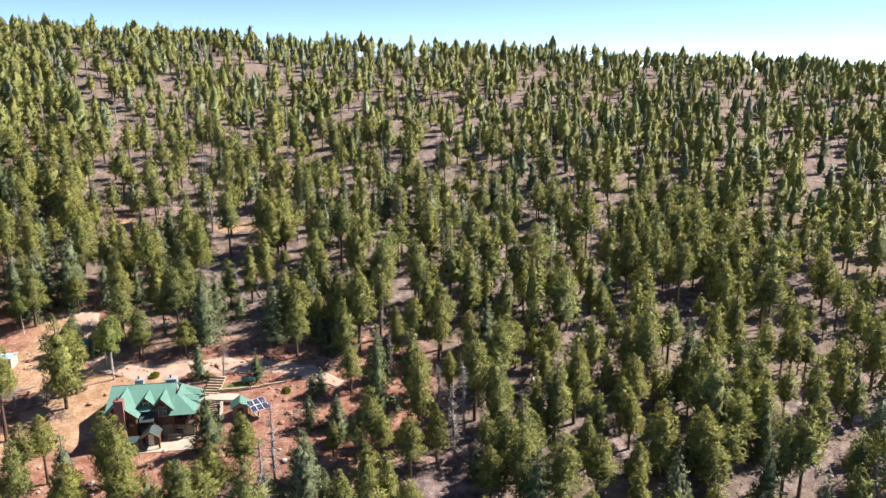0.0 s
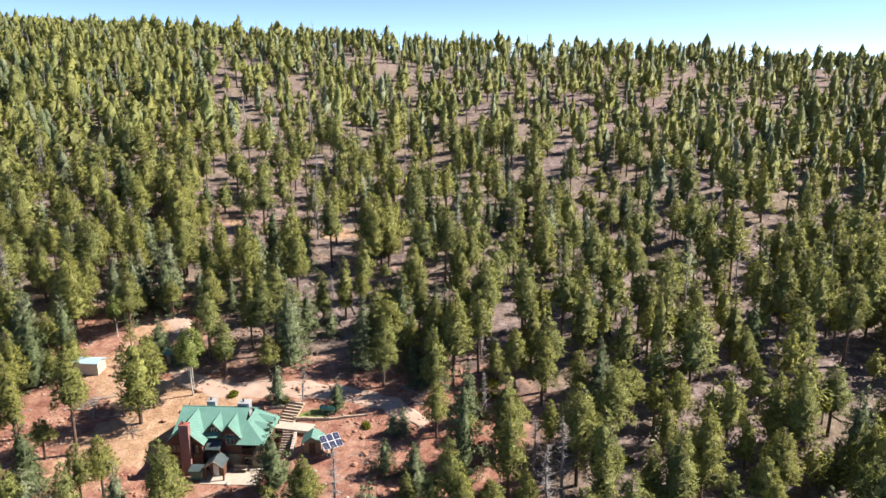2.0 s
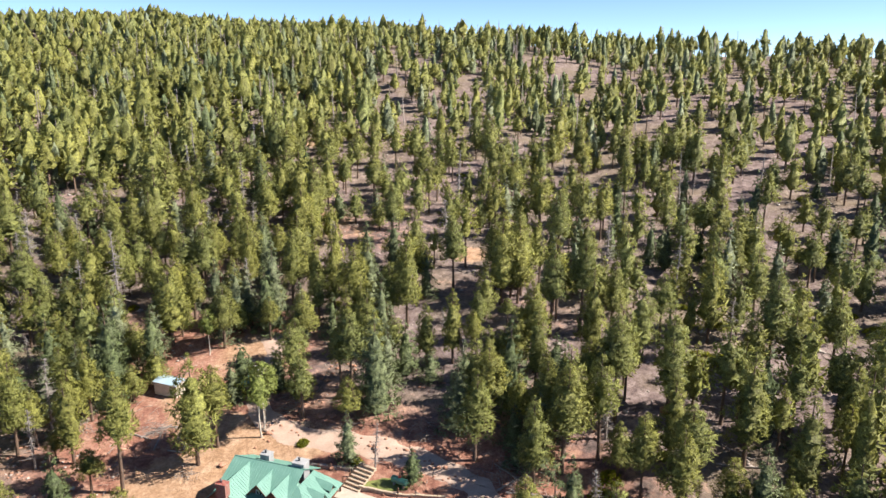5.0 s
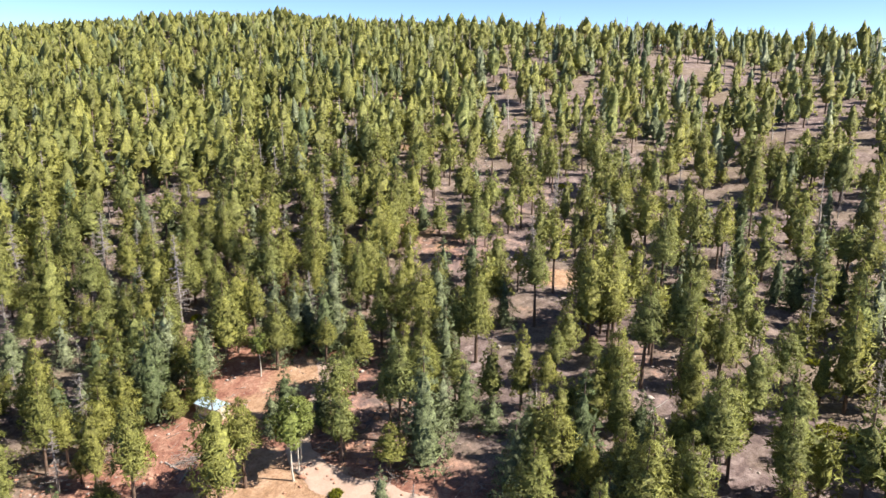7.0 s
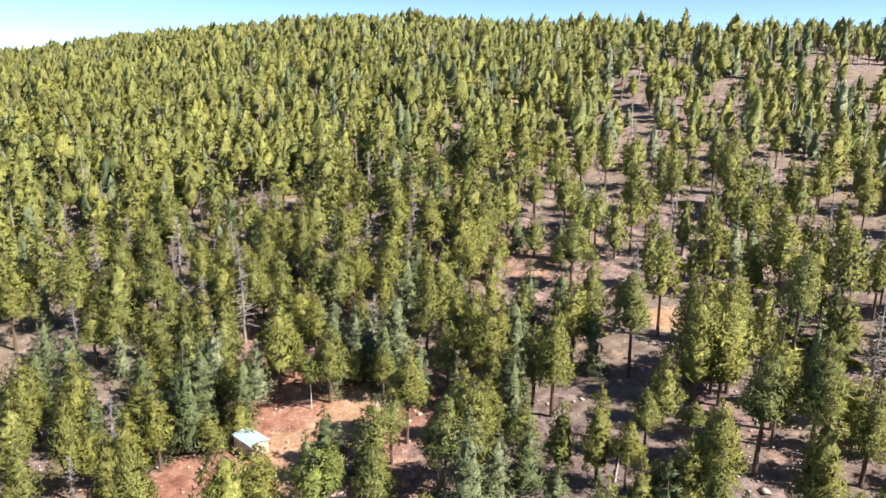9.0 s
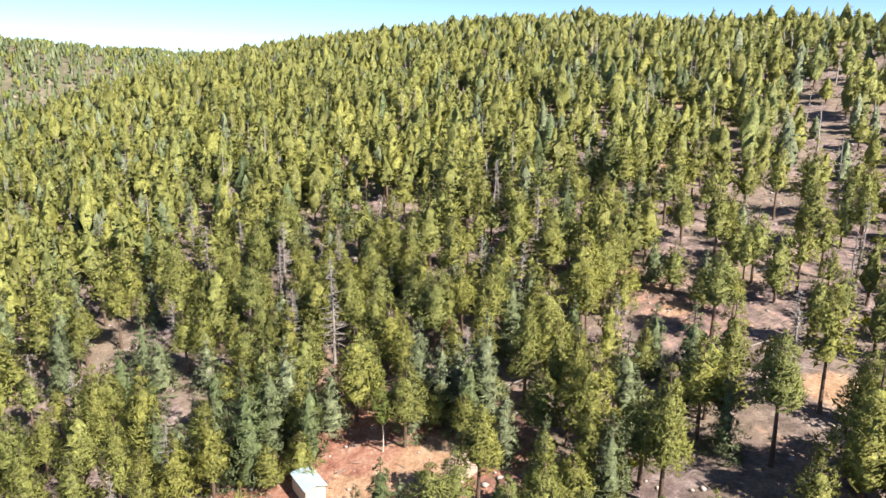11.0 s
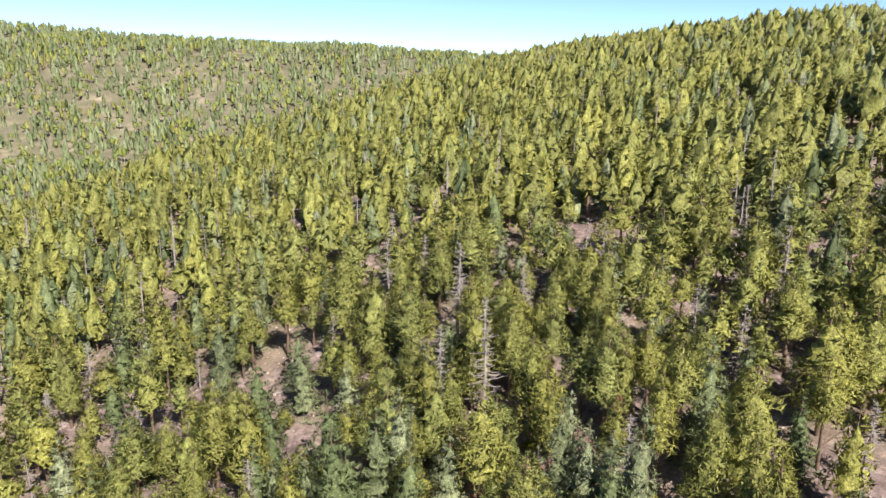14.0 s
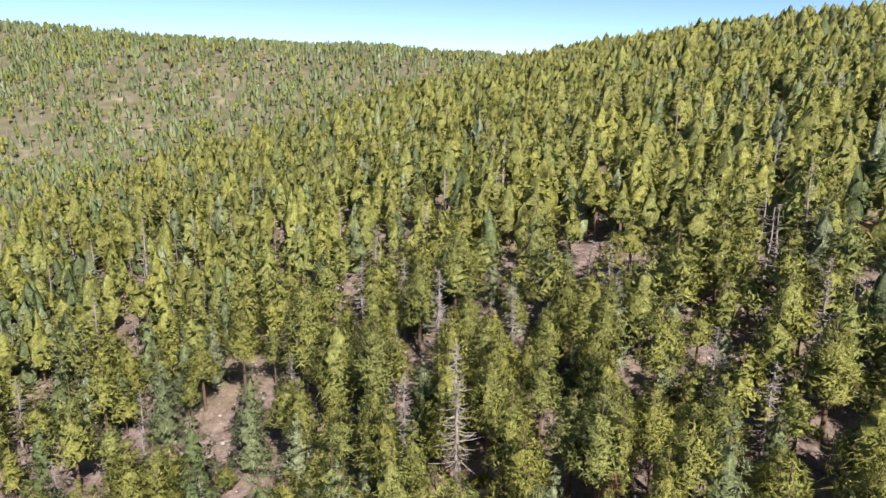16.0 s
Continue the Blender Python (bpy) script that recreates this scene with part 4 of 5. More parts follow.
def shrub(x, y, w, hh, seed):
    z = ground_z(x, y)
    ob = new("shrub", fast_mesh("shrub", *shrub_mesh(seed, w, hh), [M_SHRUB]))
    ob.matrix_basis = pose(x, y, z - 0.08, 0, 0, seed * 47 % 360)
    FORBID.append((x, y, w * 0.7))
    return tagged(ob, "low spreading yellow-green shrub on the slope", "shrub", "shrubs on the slope")


SHRUBS = [(-31.6, 133.2, 2.6), (-29.6, 134.6, 1.8), (-2.9, 153.6, 3.0), (0.5, 154.6, 2.2), (42, 159, 3.0), (43.5, 155, 2.4), (45, 161, 2.2), (-9.9, 122.4, 1.9),
          (-9.7, 125.4, 1.9), (8.8, 170, 2.4), (-4.1, 149.3, 2.6), (-51.2, 116.0, 0.9), (-41.8, 115.6, 0.9), (-27, 112, 0.8), (-8.5, 131, 1.6), (21, 173, 2.4), (2.2, 150.1, 2.0), (11.6, 155.3, 2.2), (-1.8, 165.4, 1.8)]
for i, (x, y, w) in enumerate(SHRUBS):
    shrub(x, y, w, 0.55 + 0.28 * w, 300 + i)
sr = np.random.default_rng(99)
for i in range(70):
    x, y = sr.uniform(-120, 75), sr.uniform(95, 235)
    if np.hypot(x + 50, y - 108) > 26:
        shrub(x, y, sr.uniform(0.5, 1.7), sr.uniform(0.4, 0.9), 400 + i)


def fallen_log(x, y, ln, turn, rad, mat, label):
    r = np.random.default_rng(int(abs(x * 7 + y * 13)))
    parts = []
    c, s = math.cos(radians(turn)), math.sin(radians(turn))
    xs = np.linspace(-ln / 2, ln / 2, 7)
    pts = [(x + c * q, y + s * q, ground_z(x + c * q, y + s * q) + rad * 0.8) for q in xs]
    pts = np.array(pts)
    k = np.polyfit(xs, pts[:, 2], 1)
    pts[:, 2] = np.maximum(np.polyval(k, xs), pts[:, 2])
    parts.append(tube(pts, rad * np.linspace(1.0, 0.45, 7), 8))
    for q in range(6):
        b = pts[1 + q % 5]
        parts.append(tube([b, b + r.normal(0, 0.5, 3) + [0, 0, 0.35]], [0.04, 0.012], 4))
    v, f = joined(parts)
    return tagged(new("fallen_log", fast_mesh("fallen_log", v, f, [mat])), label, "log", "fallen logs on the ground")


fallen_log(17.0, 118.2, 6.0, 68, 0.28, M_ASPENBARK, "pale barkless fallen log on the slope")
for x, y, ln, turn in ((-15.3, 117.2, 8, 140), (-18, 119, 6, 20), (-20.5, 120.4, 6, 60), (-21.8, 121.2, 5, 160), (-13.5, 119.5, 7, 95), (-158, 214, 9, 5), (-165, 221, 8, -12), (22, 139, 6, 30), (-24, 148, 7, 75), (5, 133, 6, 10), (-40, 145, 6, 120), (30, 105, 5, 15), (-88, 108, 7, 40), (-95, 114, 6, 110), (-72, 111, 4, 30), (-71.5, 108, 4, 120), (-73.4, 109.4, 4.5, 65), (-74, 107.6, 3.5, 5), (-67, 107.5, 3.2, 15), (-48, 143, 6, 15), (48, 128, 6, 150), (-100, 138, 8, 20), (-118, 122, 7, 70)):
    fallen_log(x, y, ln, turn, 0.15, M_GREY, "grey weathered fallen log with broken branches")


lr = np.random.default_rng(71)
for i in range(60):
    lx, ly = lr.uniform(-140, 75), lr.uniform(98, 220)
    if math.hypot(lx + 50, ly - 108) > 28:
        fallen_log(lx, ly, lr.uniform(4, 9), lr.uniform(0, 180), lr.uniform(0.1, 0.17), M_GREY if i % 3 else M_BARK, "grey weathered fallen log with broken branches" if i % 3 else "dark fallen pine log on the forest floor")


def rock_field(name, label, n, x0, x1, y0, y1, size, mat, seed, keep):
    """Loose stones as one mesh."""
    r = np.random.default_rng(seed)
    ang = [(0, 0, 1), (1, 0, 0.1), (0.3, 0.95, 0), (-0.8, 0.6, 0.1), (-0.8, -0.6, 0), (0.3, -0.95, 0.1), (0, 0, -1)]
    base = np.array(ang)
    tri = np.array([(0, 1, 2), (0, 2, 3), (0, 3, 4), (0, 4, 5), (0, 5, 1), (6, 2, 1), (6, 3, 2), (6, 4, 3), (6, 5, 4), (6, 1, 5)])
    x, y = r.uniform(x0, x1, n), r.uniform(y0, y1, n)
    k = r.uniform(size=n) < keep(x, y)
    x, y = x[k], y[k]
    z = height(x, y)
    m = len(x)
    s = size * r.lognormal(0, 0.5, m)
    v = base[None] * (1 + r.normal(0, 0.22, (m, 7, 3))) * s[:, None, None] * [1.2, 1.0, 0.6]
    a = r.uniform(0, 6.283, m)
    c, sn = np.cos(a)[:, None], np.sin(a)[:, None]
    v = np.stack([v[..., 0] * c - v[..., 1] * sn + x[:, None], v[..., 0] * sn + v[..., 1] * c + y[:, None], v[..., 2] + z[:, None] + 0.1 * s[:, None]], -1)
    f = tri[None] + (np.arange(m) * 7)[:, None, None]
    return tagged(new(name, fast_mesh(name, v.reshape(-1, 3), f.reshape(-1, 3), [mat])), label, "stones", kind="stuff")


M_ROCK = plain("pale_rock", (0.24, 0.19, 0.17), (0.50, 0.45, 0.41), 1.0, 0.9, 0, 0.5, 6.0, 0.05)
M_REDROCK = plain("red_rock", (0.24, 0.10, 0.06), (0.46, 0.27, 0.19), 1.0, 0.9, 0, 0.5, 6.0, 0.05)
M_TANROCK = plain("tan_rock", (0.26, 0.20, 0.14), (0.46, 0.38, 0.28), 0.2, 0.9, 0, 0.5, 1.5, 0.3)
M_LITTER = plain("litter_sticks", (0.16, 0.12, 0.10), (0.36, 0.31, 0.28), 0.8, 0.9)
rock_field("slope_stones", "pale stones strewn over the slope", 17000, -170, 90, 85, 260, 0.17, M_ROCK, 5, lambda x, y: np.clip(vnoise(x, y, 14, 61) * 1.6 - 0.55, 0, 1))
rock_field("yard_stones", "red stones on the cut banks round the house", 6000, -95, -5, 88, 140, 0.17, M_REDROCK, 6, lambda x, y: np.clip(vnoise(x, y, 7, 62) * 2.2 - 1.0, 0, 1) * (np.hypot(x + 46, y - 104) > 13))


def litter(n, seed):
    """Dead branches on the forest floor, as one mesh."""
    r = np.random.default_rng(seed)
    x, y = r.uniform(-190, 90, n), r.uniform(80, 250, n)
    k = (r.uniform(size=n) < np.clip(vnoise(x, y, 12, 63) * 1.7 - 0.5, 0, 1)) & (np.hypot(x + 50, y - 106) > 20)
    x, y = x[k], y[k]
    a, ln = r.uniform(0, 6.283, len(x)), r.uniform(0.5, 2.6, len(x))
    dx, dy = np.cos(a) * ln, np.sin(a) * ln
    p0 = np.column_stack([x, y, height(x, y) + 0.1])
    p1 = np.column_stack([x + dx, y + dy, height(x + dx, y + dy) + r.uniform(0.05, 0.5, len(x))])
    w = 0.05
    nrm = np.column_stack([-np.sin(a), np.cos(a), np.zeros(len(x))]) * w
    up = np.array([0, 0, 0.09])
    v = np.stack([p0 + nrm, p0 - nrm, p0 + up, p1], 1)
    f = np.array([(0, 1, 3), (1, 2, 3), (2, 0, 3), (0, 2, 1)])[None] + (np.arange(len(x)) * 4)[:, None, None]
    return tagged(new("branch_litter", fast_mesh("branch_litter", v.reshape(-1, 3), f.reshape(-1, 3), [M_LITTER])), "dead branches scattered over the forest floor", "branches", kind="stuff")


litter(16000, 12)


def brush_pile(x, y, wide, n, seed):
    """A heap of cut branches."""
    r = np.random.default_rng(seed)
    parts = []
    for i in range(n):
        a, ln = r.uniform(0, 6.283), r.uniform(0.8, 2.4)
        px, py = x + r.normal(0, wide * 0.4), y + r.normal(0, wide * 0.4)
        zz = ground_z(px, py) + abs(r.normal(0.1, 0.35))
        d = np.array([math.cos(a), math.sin(a), r.uniform(-0.15, 0.35)]) * ln / 2
        p = np.array([px, py, zz + 0.1])
        parts.append(tube([p - d * [1, 1, 0.2], p + d], [0.05, 0.015], 4))
    v, f = joined(parts)
    return tagged(new("brush_pile", fast_mesh("brush_pile", v, f, [M_LITTER])), "heap of cut grey branches on bare earth", "brush pile", kind="stuff")


for i, (x, y, w, n) in enumerate(((-72.9, 109.3, 2.6, 70), (-20.8, 120.8, 3.4, 80), (-24.6, 105.2, 2.4, 45), (-62.5, 105.0, 2.0, 30), (-15.0, 117.5, 3.0, 55), (-57.5, 121.8, 2.5, 40), (-47.0, 121.6, 2.5, 35), (-84, 104, 3, 50), (-36, 124, 3, 40))):
    brush_pile(x, y, w, n, 800 + i)


def boulder(x, y, w, seed):
    r = np.random.default_rng(seed)
    bm = bmesh.new()
    bmesh.ops.create_icosphere(bm, subdivisions=2, radius=1.0)
    for v in bm.verts:
        v.co = v.co * (0.75 + 0.5 * r.uniform())
        v.co.z *= 0.65
    bmesh.ops.smooth_vert(bm, verts=bm.verts, factor=0.4, use_axis_x=True, use_axis_y=True, use_axis_z=True)
    ob = part("boulder", bm, M_REDROCK)
    ob.matrix_basis = pose(x, y, ground_z(x, y) + 0.15 * w, 0, 0, seed * 31) @ Matrix.Diagonal((w, w * 0.8, w, 1))
    return tagged(ob, "reddish brown boulder half buried in the slope", "boulder", "boulders round the yard")


for i, (x, y, w) in enumerate(((-52.5, 122.0, 0.9), (-50.8, 122.6, 0.6), (-8.3, 117.9, 1.0), (-23.7, 104.8, 0.9), (-25.4, 106.0, 0.7), (-26.2, 103.6, 0.6), (-59, 108, 0.6), (-57.5, 110.5, 0.5), (-44.5, 113.6, 0.7), (-46.3, 113.2, 0.6), (-26.8, 109.4, 0.5), (-28.4, 110.6, 0.4), (43, 136, 0.8), (24, 141, 0.9), (-6, 140, 0.8))):
    boulder(x, y, w, 60 + i)


# ---------------------------------------------------------------- the woods


def density(x, y):
    """Trees for each square metre: open on the sunny slope, dense on the spur."""
    left = smooth(-66.0, -112.0, x + 0.45 * np.maximum(y - 130, 0) + 0.22 * np.maximum(130 - y, 0))
    d = 0.030 + 0.034 * left
    d = d * (0.62 + 0.76 * vnoise(x, y, 30.0, 21))
    d = d + 0.035 * np.exp(-((x + 46) / 24) ** 2 - ((y - 134) / 11) ** 2)
    d = d + 0.03 * np.exp(-((x + 64) / 10) ** 2 - ((y - 87) / 8) ** 2) + 0.03 * np.exp(-((x + 8) / 17) ** 2 - ((y - 92) / 9) ** 2)
    d = d * (1 - 0.35 * smooth(210, 380, y) * (1 - left))
    d = d + 0.012 * smooth(-60, -30, x) * smooth(215, 180, y)
    return d


def clear(x, y):
    """1 where the ground is kept open: the yard, the tracks, the clearings."""
    c = np.zeros_like(x)
    for cx, cy, rx, ry, turn in ((-50, 104, 20, 12, 12), (-30, 110, 13, 7, 15), (-65, 108, 9, 13, 0), (-80, 126, 8, 7, 0), (-47, 163, 15, 3.5, -8), (-82, 177, 5, 2.5, 0), (-51, 178, 8, 3, 0), (-146, 195, 6, 3, 0), (-129, 223, 8, 4, 0), (-90, 347, 25, 14, 0), (-165, 222, 20, 5, 0), (-118, 92, 3.5, 5, 0), (-121, 109, 3, 4, 0), (-118, 126, 2.5, 6, 40)):
        cs, sn = math.cos(radians(turn)), math.sin(radians(turn))
        u, v = (x - cx) * cs + (y - cy) * sn, -(x - cx) * sn + (y - cy) * cs
        c = np.maximum(c, ((u / rx) ** 2 + (v / ry) ** 2 < 1).astype(float))
    return c


def scatter(x0, x1, y0, y1, dens, gap, r):
    """Points of a given density that keep gap metres apart."""
    peak = 0.12
    n = int((x1 - x0) * (y1 - y0) * peak)
    x, y = r.uniform(x0, x1, n), r.uniform(y0, y1, n)
    keep = r.uniform(0, peak, n) < dens(x, y)
    x, y = x[keep], y[keep]
    cells, ok = {}, []
    for i in range(len(x)):
        ci, cj = int(x[i] // 4), int(y[i] // 4)
        bad = False
        for a in (-1, 0, 1):
            for b in (-1, 0, 1):
                for j in cells.get((ci + a, cj + b), ()):
                    if (x[i] - x[j]) ** 2 + (y[i] - y[j]) ** 2 < gap * gap:
                        bad = True
        if not bad:
            cells.setdefault((ci, cj), []).append(i)
            ok.append(i)
    return x[ok], y[ok]


MODELS = {}
for kind, lods in (("pine", (8, 8, 7, 6, 6)), ("fir", (5, 5, 5, 4, 4)), ("aspen", (3, 2, 2, 2, 3)), ("snag", (4, 4, 3, 2, 2))):
    for lod in range(5):
        MODELS[kind, lod] = [tree_model(kind, lod, 100 * lod + 10 * i + len(kind)) for i in range(lods[lod])]
LEAF = {"pine": M_PINE, "fir": M_FIR, "aspen": M_ASPEN, "snag": M_GREY}
WOOD = {"pine": M_BARK, "fir": M_BARK, "aspen": M_ASPENBARK, "snag": M_GREY}
NAMES = {"pine": ("pine_tree", "tall ponderosa pine with bare lower trunk on the slope", "pine tree"),
         "fir": ("fir_tree", "dark blue-green conical fir, branched to the ground", "fir tree"),
         "aspen": ("aspen_tree", "slim aspen with pale trunk and light green leaves", "aspen tree"),
         "snag": ("dead_tree", "grey dead conifer with bare broken branches", "dead tree")}
PROTO = {}


def single_tree(kind, x, y, h, wide=1.0, turn=None, model=None):
    """One tree of its own at (x, y), h metres tall."""
    r = rng
    i = int(r.integers(len(MODELS[kind, 0]))) if model is None else model % len(MODELS[kind, 0])
    s = h / 14.0
    m = pose(x, y, ground_z(x, y) - 0.05, r.uniform(-1.5, 1.5), r.uniform(-1.5, 1.5), r.uniform(0, 360) if turn is None else turn)
    sc = (s ** 0.6 * wide * 1.15, s ** 0.6 * wide * 1.15, s)
    if (kind, i) not in PROTO:
        name, label, cat = NAMES[kind]
        wood, crown = MODELS[kind, 0][i]
        if crown is None:
            root = new(name, fast_mesh(name, *wood, [WOOD[kind]]))
        else:
            root = new(name)
            for pn, arr, mt in (("trunk", wood, WOOD[kind]), ("crown", crown, LEAF[kind])):
                o = new(pn, fast_mesh(pn, arr[0], arr[1], [mt], normals=arr[2] if len(arr) > 2 else None))
                o.parent = root
        tagged(root, label, cat, NAMES[kind][2] + "s on the hillside")
        PROTO[kind, i] = root
        root.matrix_basis = m @ Matrix.Diagonal((*sc, 1))
        return root
    ob = copy_thing(PROTO[kind, i], m)
    ob.scale = sc
    return ob


def woods(name, label, kind, lod, xs, ys, hs, r, tones=(0.0, 1.0)):
    """Many trees of one kind as one mesh."""
    vs, fs, ix, ti, ns, o = [], [], [], [], [], 0
    zs = height(xs, ys)
    for x, y, z, h in zip(xs, ys, zs, hs):
        wood, crown = MODELS[kind, lod][int(r.integers(len(MODELS[kind, lod])))]
        a, s = r.uniform(0, 6.283), h / 14.0
        w = s ** 0.6 * r.uniform(0.88, 1.3) * (1.0 + 0.22 * float(smooth(-70.0, -140.0, x)) + (0.2 if lod > 1 else 0.0))
        rot = np.array([[math.cos(a) * w, -math.sin(a) * w, 0], [math.sin(a) * w, math.cos(a) * w, 0], [0, 0, s]]).T
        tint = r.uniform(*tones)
        for arr, mi in ((wood, 0), (crown, 1)):
            if arr is None:
                continue
            v = arr[0] @ rot + [x, y, z - 0.05]
            vs.append(v)
            ns.append(unit(arr[2] @ (rot / [w, w, s])) if len(arr) > 2 else np.zeros_like(v))
            fs.append(arr[1] + o)
            ix.append(np.full(len(arr[1]), mi))
            ti.append(np.full(len(v), tint))
            o += len(v)
    me = fast_mesh(name, np.concatenate(vs), np.concatenate(fs), [WOOD[kind], LEAF[kind]], np.concatenate(ix), np.concatenate(ti), normals=np.concatenate(ns))
    return tagged(new(name, me), label, NAMES[kind][2], kind="stuff")


def path_gap(x, y):
    """Distance in plan from the strip that the flight passes over."""
    px = np.array([0.0, 8.0, 6.0, 0.0, -12.0, -36.0])
    py = np.array([0.0, 40.0, 66.0, 90.0, 107.0, 127.0])
    return np.min(np.hypot(np.asarray(x)[:, None] - px, np.asarray(y)[:, None] - py), 1)


tr = np.random.default_rng(41)
def plant(kind, places, wide=1.0):
    """Trees that stand where they are known to stand: x, y, height."""
    for x, y, h in places:
        single_tree(kind, x, y, h, wide * rng.uniform(0.86, 1.1))
        FORBID.append((x, y, 2.6 if kind != "snag" else 1.8))


plant("pine", [(-131.5, 99.4, 13), (-125.2, 144.2, 13), (-123, 67, 13), (-121.7, 129, 13), (-117.8, 119.2, 15.9), (-111.4, 128.3, 14), (-109.1, 134.9, 10.1), (-108.9, 116.5, 10), (-108.4, 132.9, 13), (-106.1, 120.5, 12.5), (-104.9, 94, 13), (-104.5, 96.9, 13.1), (-102.1, 78.7, 13), (-102.1, 84.8, 12), (-99.8, 165.7, 13), (-98.2, 99.5, 10.4), (-98.2, 122.5, 13), (-95.9, 142.5, 13.8), (-95.7, 144.5, 12), (-92.1, 129.3, 11.5), (-89.7, 165.8, 14), (-87.4, 146.1, 13), (-83.4, 102.9, 11.6), (-83.2, 161.1, 11.4), (-79.7, 130.3, 12), (-78.6, 99.5, 13.2), (-77.9, 147, 15), (-77.8, 141.4, 8), (-67.6, 98.6, 17.2)])
plant("pine", [(-63.5, 131.9, 13), (-62.3, 106.8, 16.5), (-62.4, 110.7, 12.6), (-61.6, 166.6, 14), (-57.4, 83.8, 12), (-57, 90.3, 10.8), (-52.6, 147.7, 16.1), (-49.9, 160.7, 15.8), (-45, 87, 13.3), (-42.5, 163.8, 15.2), (-39.5, 167.3, 16.5), (-39.5, 164.1, 11), (-38, 165.7, 16.1), (-37.3, 162.3, 15.2), (-34.7, 176.7, 16.5), (-33.3, 91.6, 5.4), (-32.5, 83.8, 9), (-29, 92, 10.4), (-28.5, 139.9, 11.5), (-28.4, 158.3, 12.8), (-27.4, 152.3, 15), (-23.1, 154.7, 17.1), (-18.5, 157.2, 12.2), (-16.7, 96.3, 6.2), (-16.4, 129.1, 14.2), (-16, 136.1, 11.3), (-13, 95.2, 7.8), (-12.5, 78.9, 10), (-12.1, 150.7, 12.3), (-11.8, 135.5, 16.5)])
plant("pine", [(-10.2, 155.6, 11.7), (-9, 94.5, 8.9), (-8.9, 126.1, 8.1), (-6.8, 152.7, 7.2), (-6.5, 129.9, 6.9), (-5.6, 96.6, 7.3), (-5, 138, 12.8), (-3.8, 112, 7.8), (-2.3, 183.1, 13.6), (-0.4, 125, 12.9), (1.1, 111.6, 8.3), (5.2, 105.6, 15.3), (6.6, 86.7, 10), (8.5, 98.9, 10.9), (9.4, 112.1, 13.7), (13.2, 119.8, 9.2), (15.8, 84.8, 14.5), (16.6, 140.3, 12.1), (19.2, 116.2, 10.9), (21.3, 104.7, 15), (24.3, 100.4, 8.5), (28.8, 184.6, 12.2), (30.3, 138.4, 12.2), (30.6, 109.1, 5.7), (31.8, 134.8, 8.9), (32.3, 114.6, 13.4), (33, 117, 11.2), (34.5, 112.3, 14.2), (39.6, 146.1, 16.5), (41.1, 120.5, 11.5)])
plant("pine", [(43, 106, 14.3), (43.6, 147.8, 16.4), (44.3, 96.7, 12), (44.6, 173, 12.3), (47.8, 117.4, 13), (48.6, 89.6, 13), (49, 140.7, 16.5), (50.5, 101.5, 12.5), (53.5, 122.8, 16.1), (56.3, 174.3, 12.7), (60.6, 91.9, 10), (64.9, 133.3, 15), (65.5, 118.6, 8.9), (71.3, 118.3, 9.4), (77.3, 117.4, 14.6)])
plant("fir", [(-131.7, 91, 12), (-111, 110.9, 9.1), (-100.9, 101.9, 13.1), (-94.4, 158.5, 9.4), (-92.2, 118.4, 15.2), (-91, 104.3, 10), (-90.6, 112.4, 10.3), (-90.5, 115.7, 14), (-88.4, 108.4, 12), (-85.6, 135.2, 13.2), (-82.8, 136.9, 12), (-82.5, 139.3, 10.2), (-81.5, 131.7, 11), (-76.7, 140.1, 16), (-69.6, 138.7, 10.3), (-69.3, 125.1, 4.3), (-63.7, 140.5, 8.7), (-63.5, 124.7, 5.5), (-62.8, 151.1, 14.5), (-51.8, 86.3, 11), (-45.9, 135.6, 9.3), (-45.2, 125.9, 16.1), (-42.9, 115.3, 7.7), (-41, 135.2, 5.9), (-38.9, 82.2, 9), (-36.5, 85.1, 8), (-34.1, 132.6, 9.9), (-32.9, 115.3, 5.1), (-31.7, 126.3, 11.4)])
plant("fir", [(-35.8, 97.6, 10.0)], 1.3)
plant("pine", [(-29.5, 92.2, 8.8), (-32.6, 89.0, 7.8)], 1.15)
plant("fir", [(-26.6, 132.8, 14.3), (-25.1, 88, 4.7), (-23.3, 126.5, 6.1), (-22.4, 111, 4), (-21.7, 138.1, 9.7), (-21.4, 102.9, 5.5), (-19.3, 134.7, 11.3), (-18.3, 83, 14), (-16.2, 99.3, 8.2), (-11.4, 115.4, 10.5), (-10.3, 82.7, 9), (5, 92.1, 5.9), (33.5, 95.3, 12.4)])
plant("snag", [(-150.5, 82.2, 12.4), (-139.9, 68.3, 9.5), (-127.2, 85.9, 6.7), (-110.8, 158.8, 8.6), (-110.2, 82.7, 9), (-103, 71.1, 9), (-96.3, 117.8, 7), (-66.1, 108, 5.2), (-45, 147.6, 5.3), (-38.8, 115.6, 7), (-16.2, 126.6, 8.5), (3.5, 101.9, 13.5), (65.7, 121.2, 8.2)])
plant("aspen", [(-80.6, 127.6, 8.5), (-60.8, 118.7, 8.6), (-57.8, 114.8, 11.8), (-59.6, 117.6, 9.5), (-58.7, 116.4, 10.4), (-8.2, 89.5, 6.6)])
plant("fir", [(-19.9, 87.3, 11.5), (-10.7, 106, 16), (-35, 87, 6.5), (-17.1, 102.7, 5.9), (-20.9, 111.2, 5)])
plant("pine", [(-9.8, 99.5, 6.4), (-3.8, 101.4, 15.5), (-48, 89.8, 12), (-38.5, 88, 5.7)])

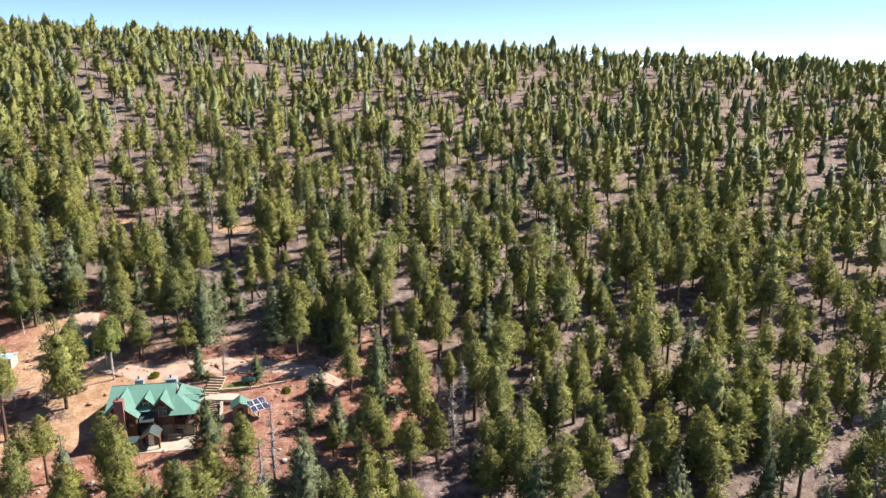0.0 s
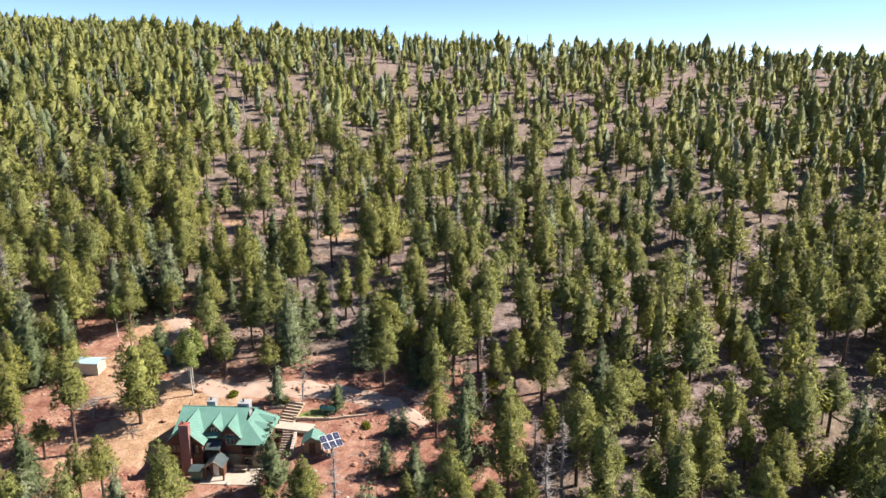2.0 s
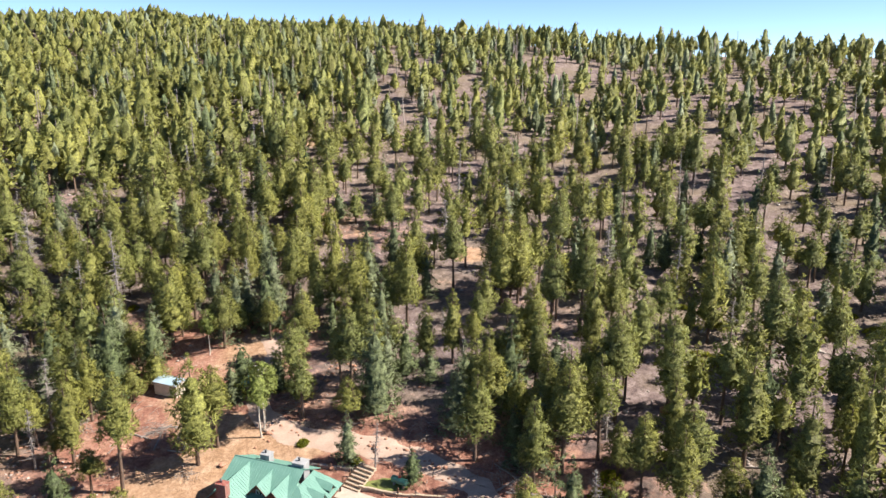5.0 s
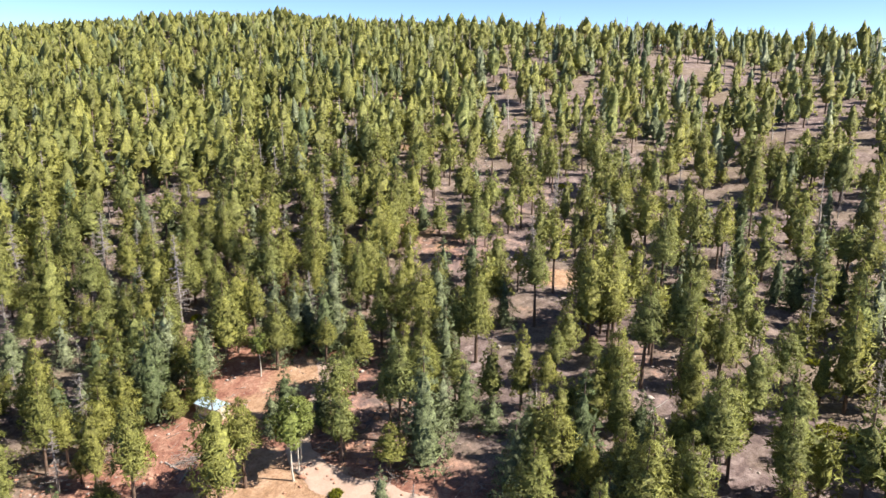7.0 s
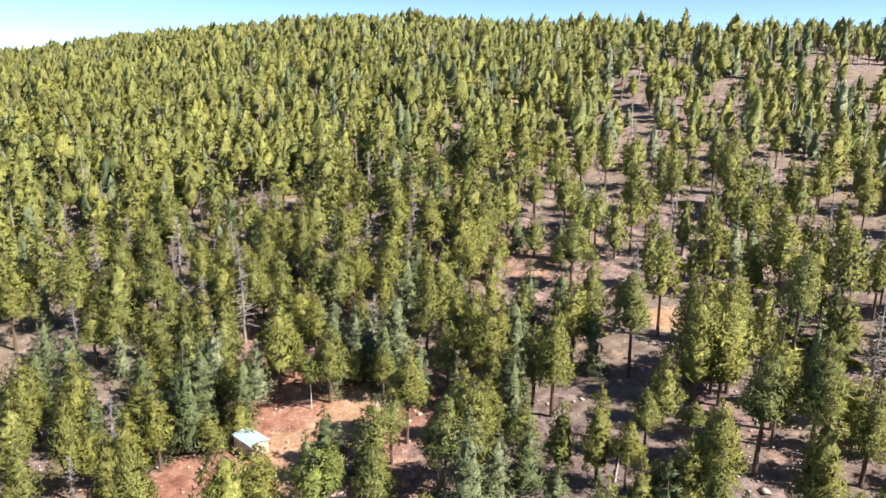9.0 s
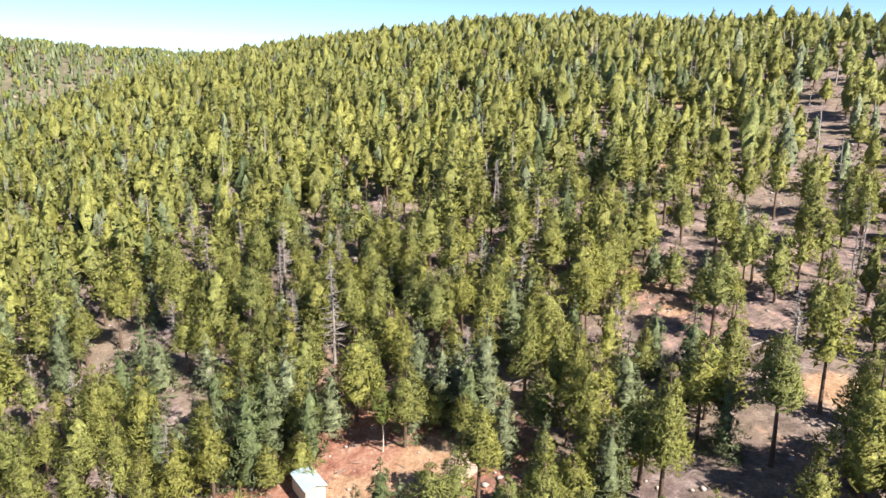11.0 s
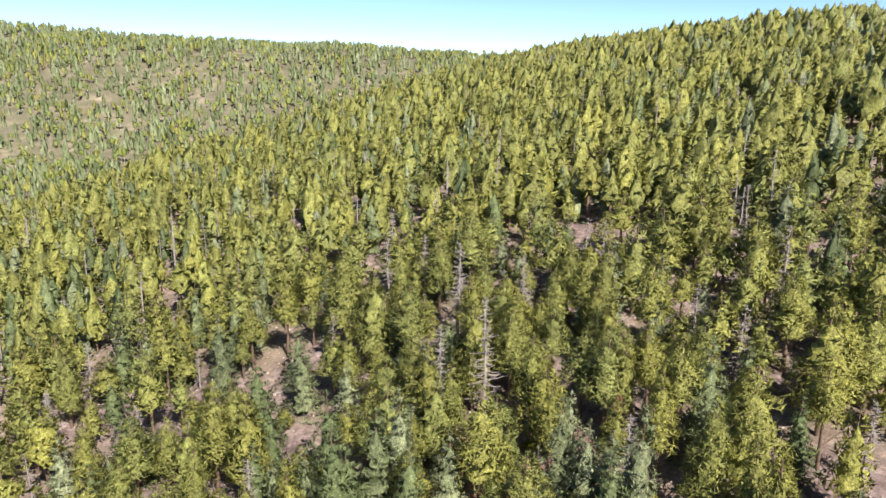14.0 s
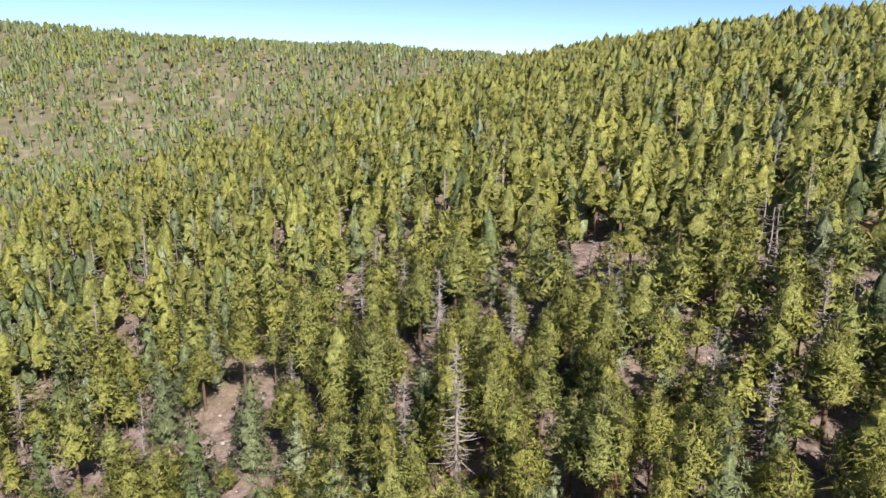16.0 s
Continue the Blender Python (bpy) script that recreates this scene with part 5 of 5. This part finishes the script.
plant("snag", [(-102.6, 156.2, 10.5), (-101.4, 155.0, 7.5)], 1.7)
rusty = single_tree("snag", -92.7, 143.2, 7.5, 1.5)
rusty.data = rusty.data.copy()
rusty.data.materials[0] = M_RUST
tagged(rusty, "dead conifer with rust-red branches among green firs", "dead tree", "dead trees on the hillside")
FORBID.append((-92.7, 143.2, 2.5))
plant("fir", [(-67.8, 119.4, 7), (-64.2, 121.6, 6), (-68.6, 122.6, 8.5), (-62.6, 124.8, 6.5)])
plant("pine", [(-40.0, 160.6, 17.3), (-87.2, 99.7, 9.3), (-80.0, 151.7, 16.3), (-32.2, 143.9, 5.6), (5.2, 133.1, 16.2), (19.2, 145.3, 15.9), (12.0, 128.2, 15.2), (14.4, 154.8, 13.7), (6.0, 153.1, 16.6), (4.7, 123.2, 9.3), (-5.2, 122.4, 12.3), (10.6, 124.8, 7.3), (-103.5, 121.7, 13.7), (-99.4, 144.9, 12.0), (-102.0, 95.0, 14.9), (-73.8, 135.6, 8.2), (-69.9, 149.8, 13.9), (-92.3, 173.3, 16.2), (-72.5, 175.1, 13.5), (-89.8, 169.7, 13.1), (-87.7, 163.5, 15.8), (-121.0, 114.4, 17.1), (-101.9, 124.7, 11.9), (-114.8, 128.1, 11.2), (-101.4, 134.7, 13.0), (-103.0, 152.7, 7.2), (-135.6, 81.3, 12.0)])
plant("fir", [(-85.5, 111.8, 16.6), (-76.0, 137.4, 13.3), (-93.9, 137.9, 8.6), (-110.5, 121.7, 10.2), (-110.5, 98.8, 12.6), (-121.4, 149.8, 12.3)])
FORBID.extend([(-42, 90, 8), (-30, 98, 9), (-36, 104, 8), (-22, 104, 8), (-50, 90, 6), (-73, 108, 7), (-69, 104, 6), (-77, 113, 6), (-64, 100, 6), (-60, 106, 5)])
X, Y = scatter(-860, 420, -60, 560, density, 2.3, tr)
ok = clear(X, Y) < 0.5
for fx, fy, fr in FORBID:
    ok &= np.hypot(X - fx, Y - fy) > fr
# out of sight: behind the flight, beyond the ridge, past the spur
ok &= (X < 0.74 * Y + 14) & (Y < 455 + 0.12 * np.abs(X)) & (X > -540 - 1.7 * np.clip(Y - 90, -60, 180))
ok &= (Y > np.where(X < -60, 75 + 0.70 * (X + 60), 75 - 0.25 * (X + 60)) - 8)
ok &= path_gap(X, Y) > 4
X, Y = X[ok], Y[ok]
u = tr.uniform(size=len(X))
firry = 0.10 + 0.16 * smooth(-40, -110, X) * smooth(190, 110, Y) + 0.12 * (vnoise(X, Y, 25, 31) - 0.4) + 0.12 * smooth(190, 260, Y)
dying = 0.06 + 0.06 * smooth(-60, -110, X)
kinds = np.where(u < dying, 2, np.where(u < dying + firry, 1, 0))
H = np.clip(tr.normal(10.8, 2.7, len(X)), 3.5, 18)
H = np.where(kinds == 1, H * 0.88, H) * (1 - 0.1 * smooth(230.0, 300.0, Y))
D = path_gap(X, Y)
F = np.min([np.hypot(X - fx, (Y - fy) * 1.2) for fx, fy in ((0, 88), (-25, 106), (-48, 124), (-84, 126), (-104, 118))], 0)      # the slope that the flight looks down on
KN = ("pine", "fir", "snag")
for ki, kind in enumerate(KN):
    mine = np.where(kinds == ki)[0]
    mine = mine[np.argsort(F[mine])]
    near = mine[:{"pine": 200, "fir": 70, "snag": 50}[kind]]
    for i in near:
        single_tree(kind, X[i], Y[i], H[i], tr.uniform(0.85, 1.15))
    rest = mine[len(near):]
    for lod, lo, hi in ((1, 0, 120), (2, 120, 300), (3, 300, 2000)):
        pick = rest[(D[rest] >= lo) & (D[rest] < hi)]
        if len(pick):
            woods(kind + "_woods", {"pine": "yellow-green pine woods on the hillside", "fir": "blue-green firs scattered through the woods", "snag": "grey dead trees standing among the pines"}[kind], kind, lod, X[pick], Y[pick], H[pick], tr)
# the far slope
FX, FY = scatter(-1750, -720, -1150, 950, lambda x, y: 0.019 * np.clip(2.1 * vnoise(x, y, 60.0, 55) - 0.4, 0.35, 1.5) * (0.45 + 1.1 * vnoise(x, y, 190.0, 56)), 4.0, tr)
sel = (FY < 126 + (-FX) * 0.45) & (FY > 126 + FX * 0.72) & (FX > -1530) & (FX < -560 - 1.5 * np.clip(FY - 90, -70, 170))
FX, FY = FX[sel], FY[sel]
fk = tr.uniform(size=len(FX))
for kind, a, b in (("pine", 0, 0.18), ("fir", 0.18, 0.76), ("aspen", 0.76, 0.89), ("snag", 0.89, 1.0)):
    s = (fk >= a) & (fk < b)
    # narrow tint range darkens far crowns, standing in for their missing self-shading
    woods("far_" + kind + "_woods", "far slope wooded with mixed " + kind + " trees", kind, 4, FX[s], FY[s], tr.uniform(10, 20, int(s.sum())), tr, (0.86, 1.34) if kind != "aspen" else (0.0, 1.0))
rock_field("far_outcrops", "pale rock outcrops on the far slope", 5000, -1500, -760, -1000, 500, 1.7, M_TANROCK, 77, lambda x, y: np.clip(vnoise(x, y, 55, 91) * 2.4 - 1.55, 0, 1))
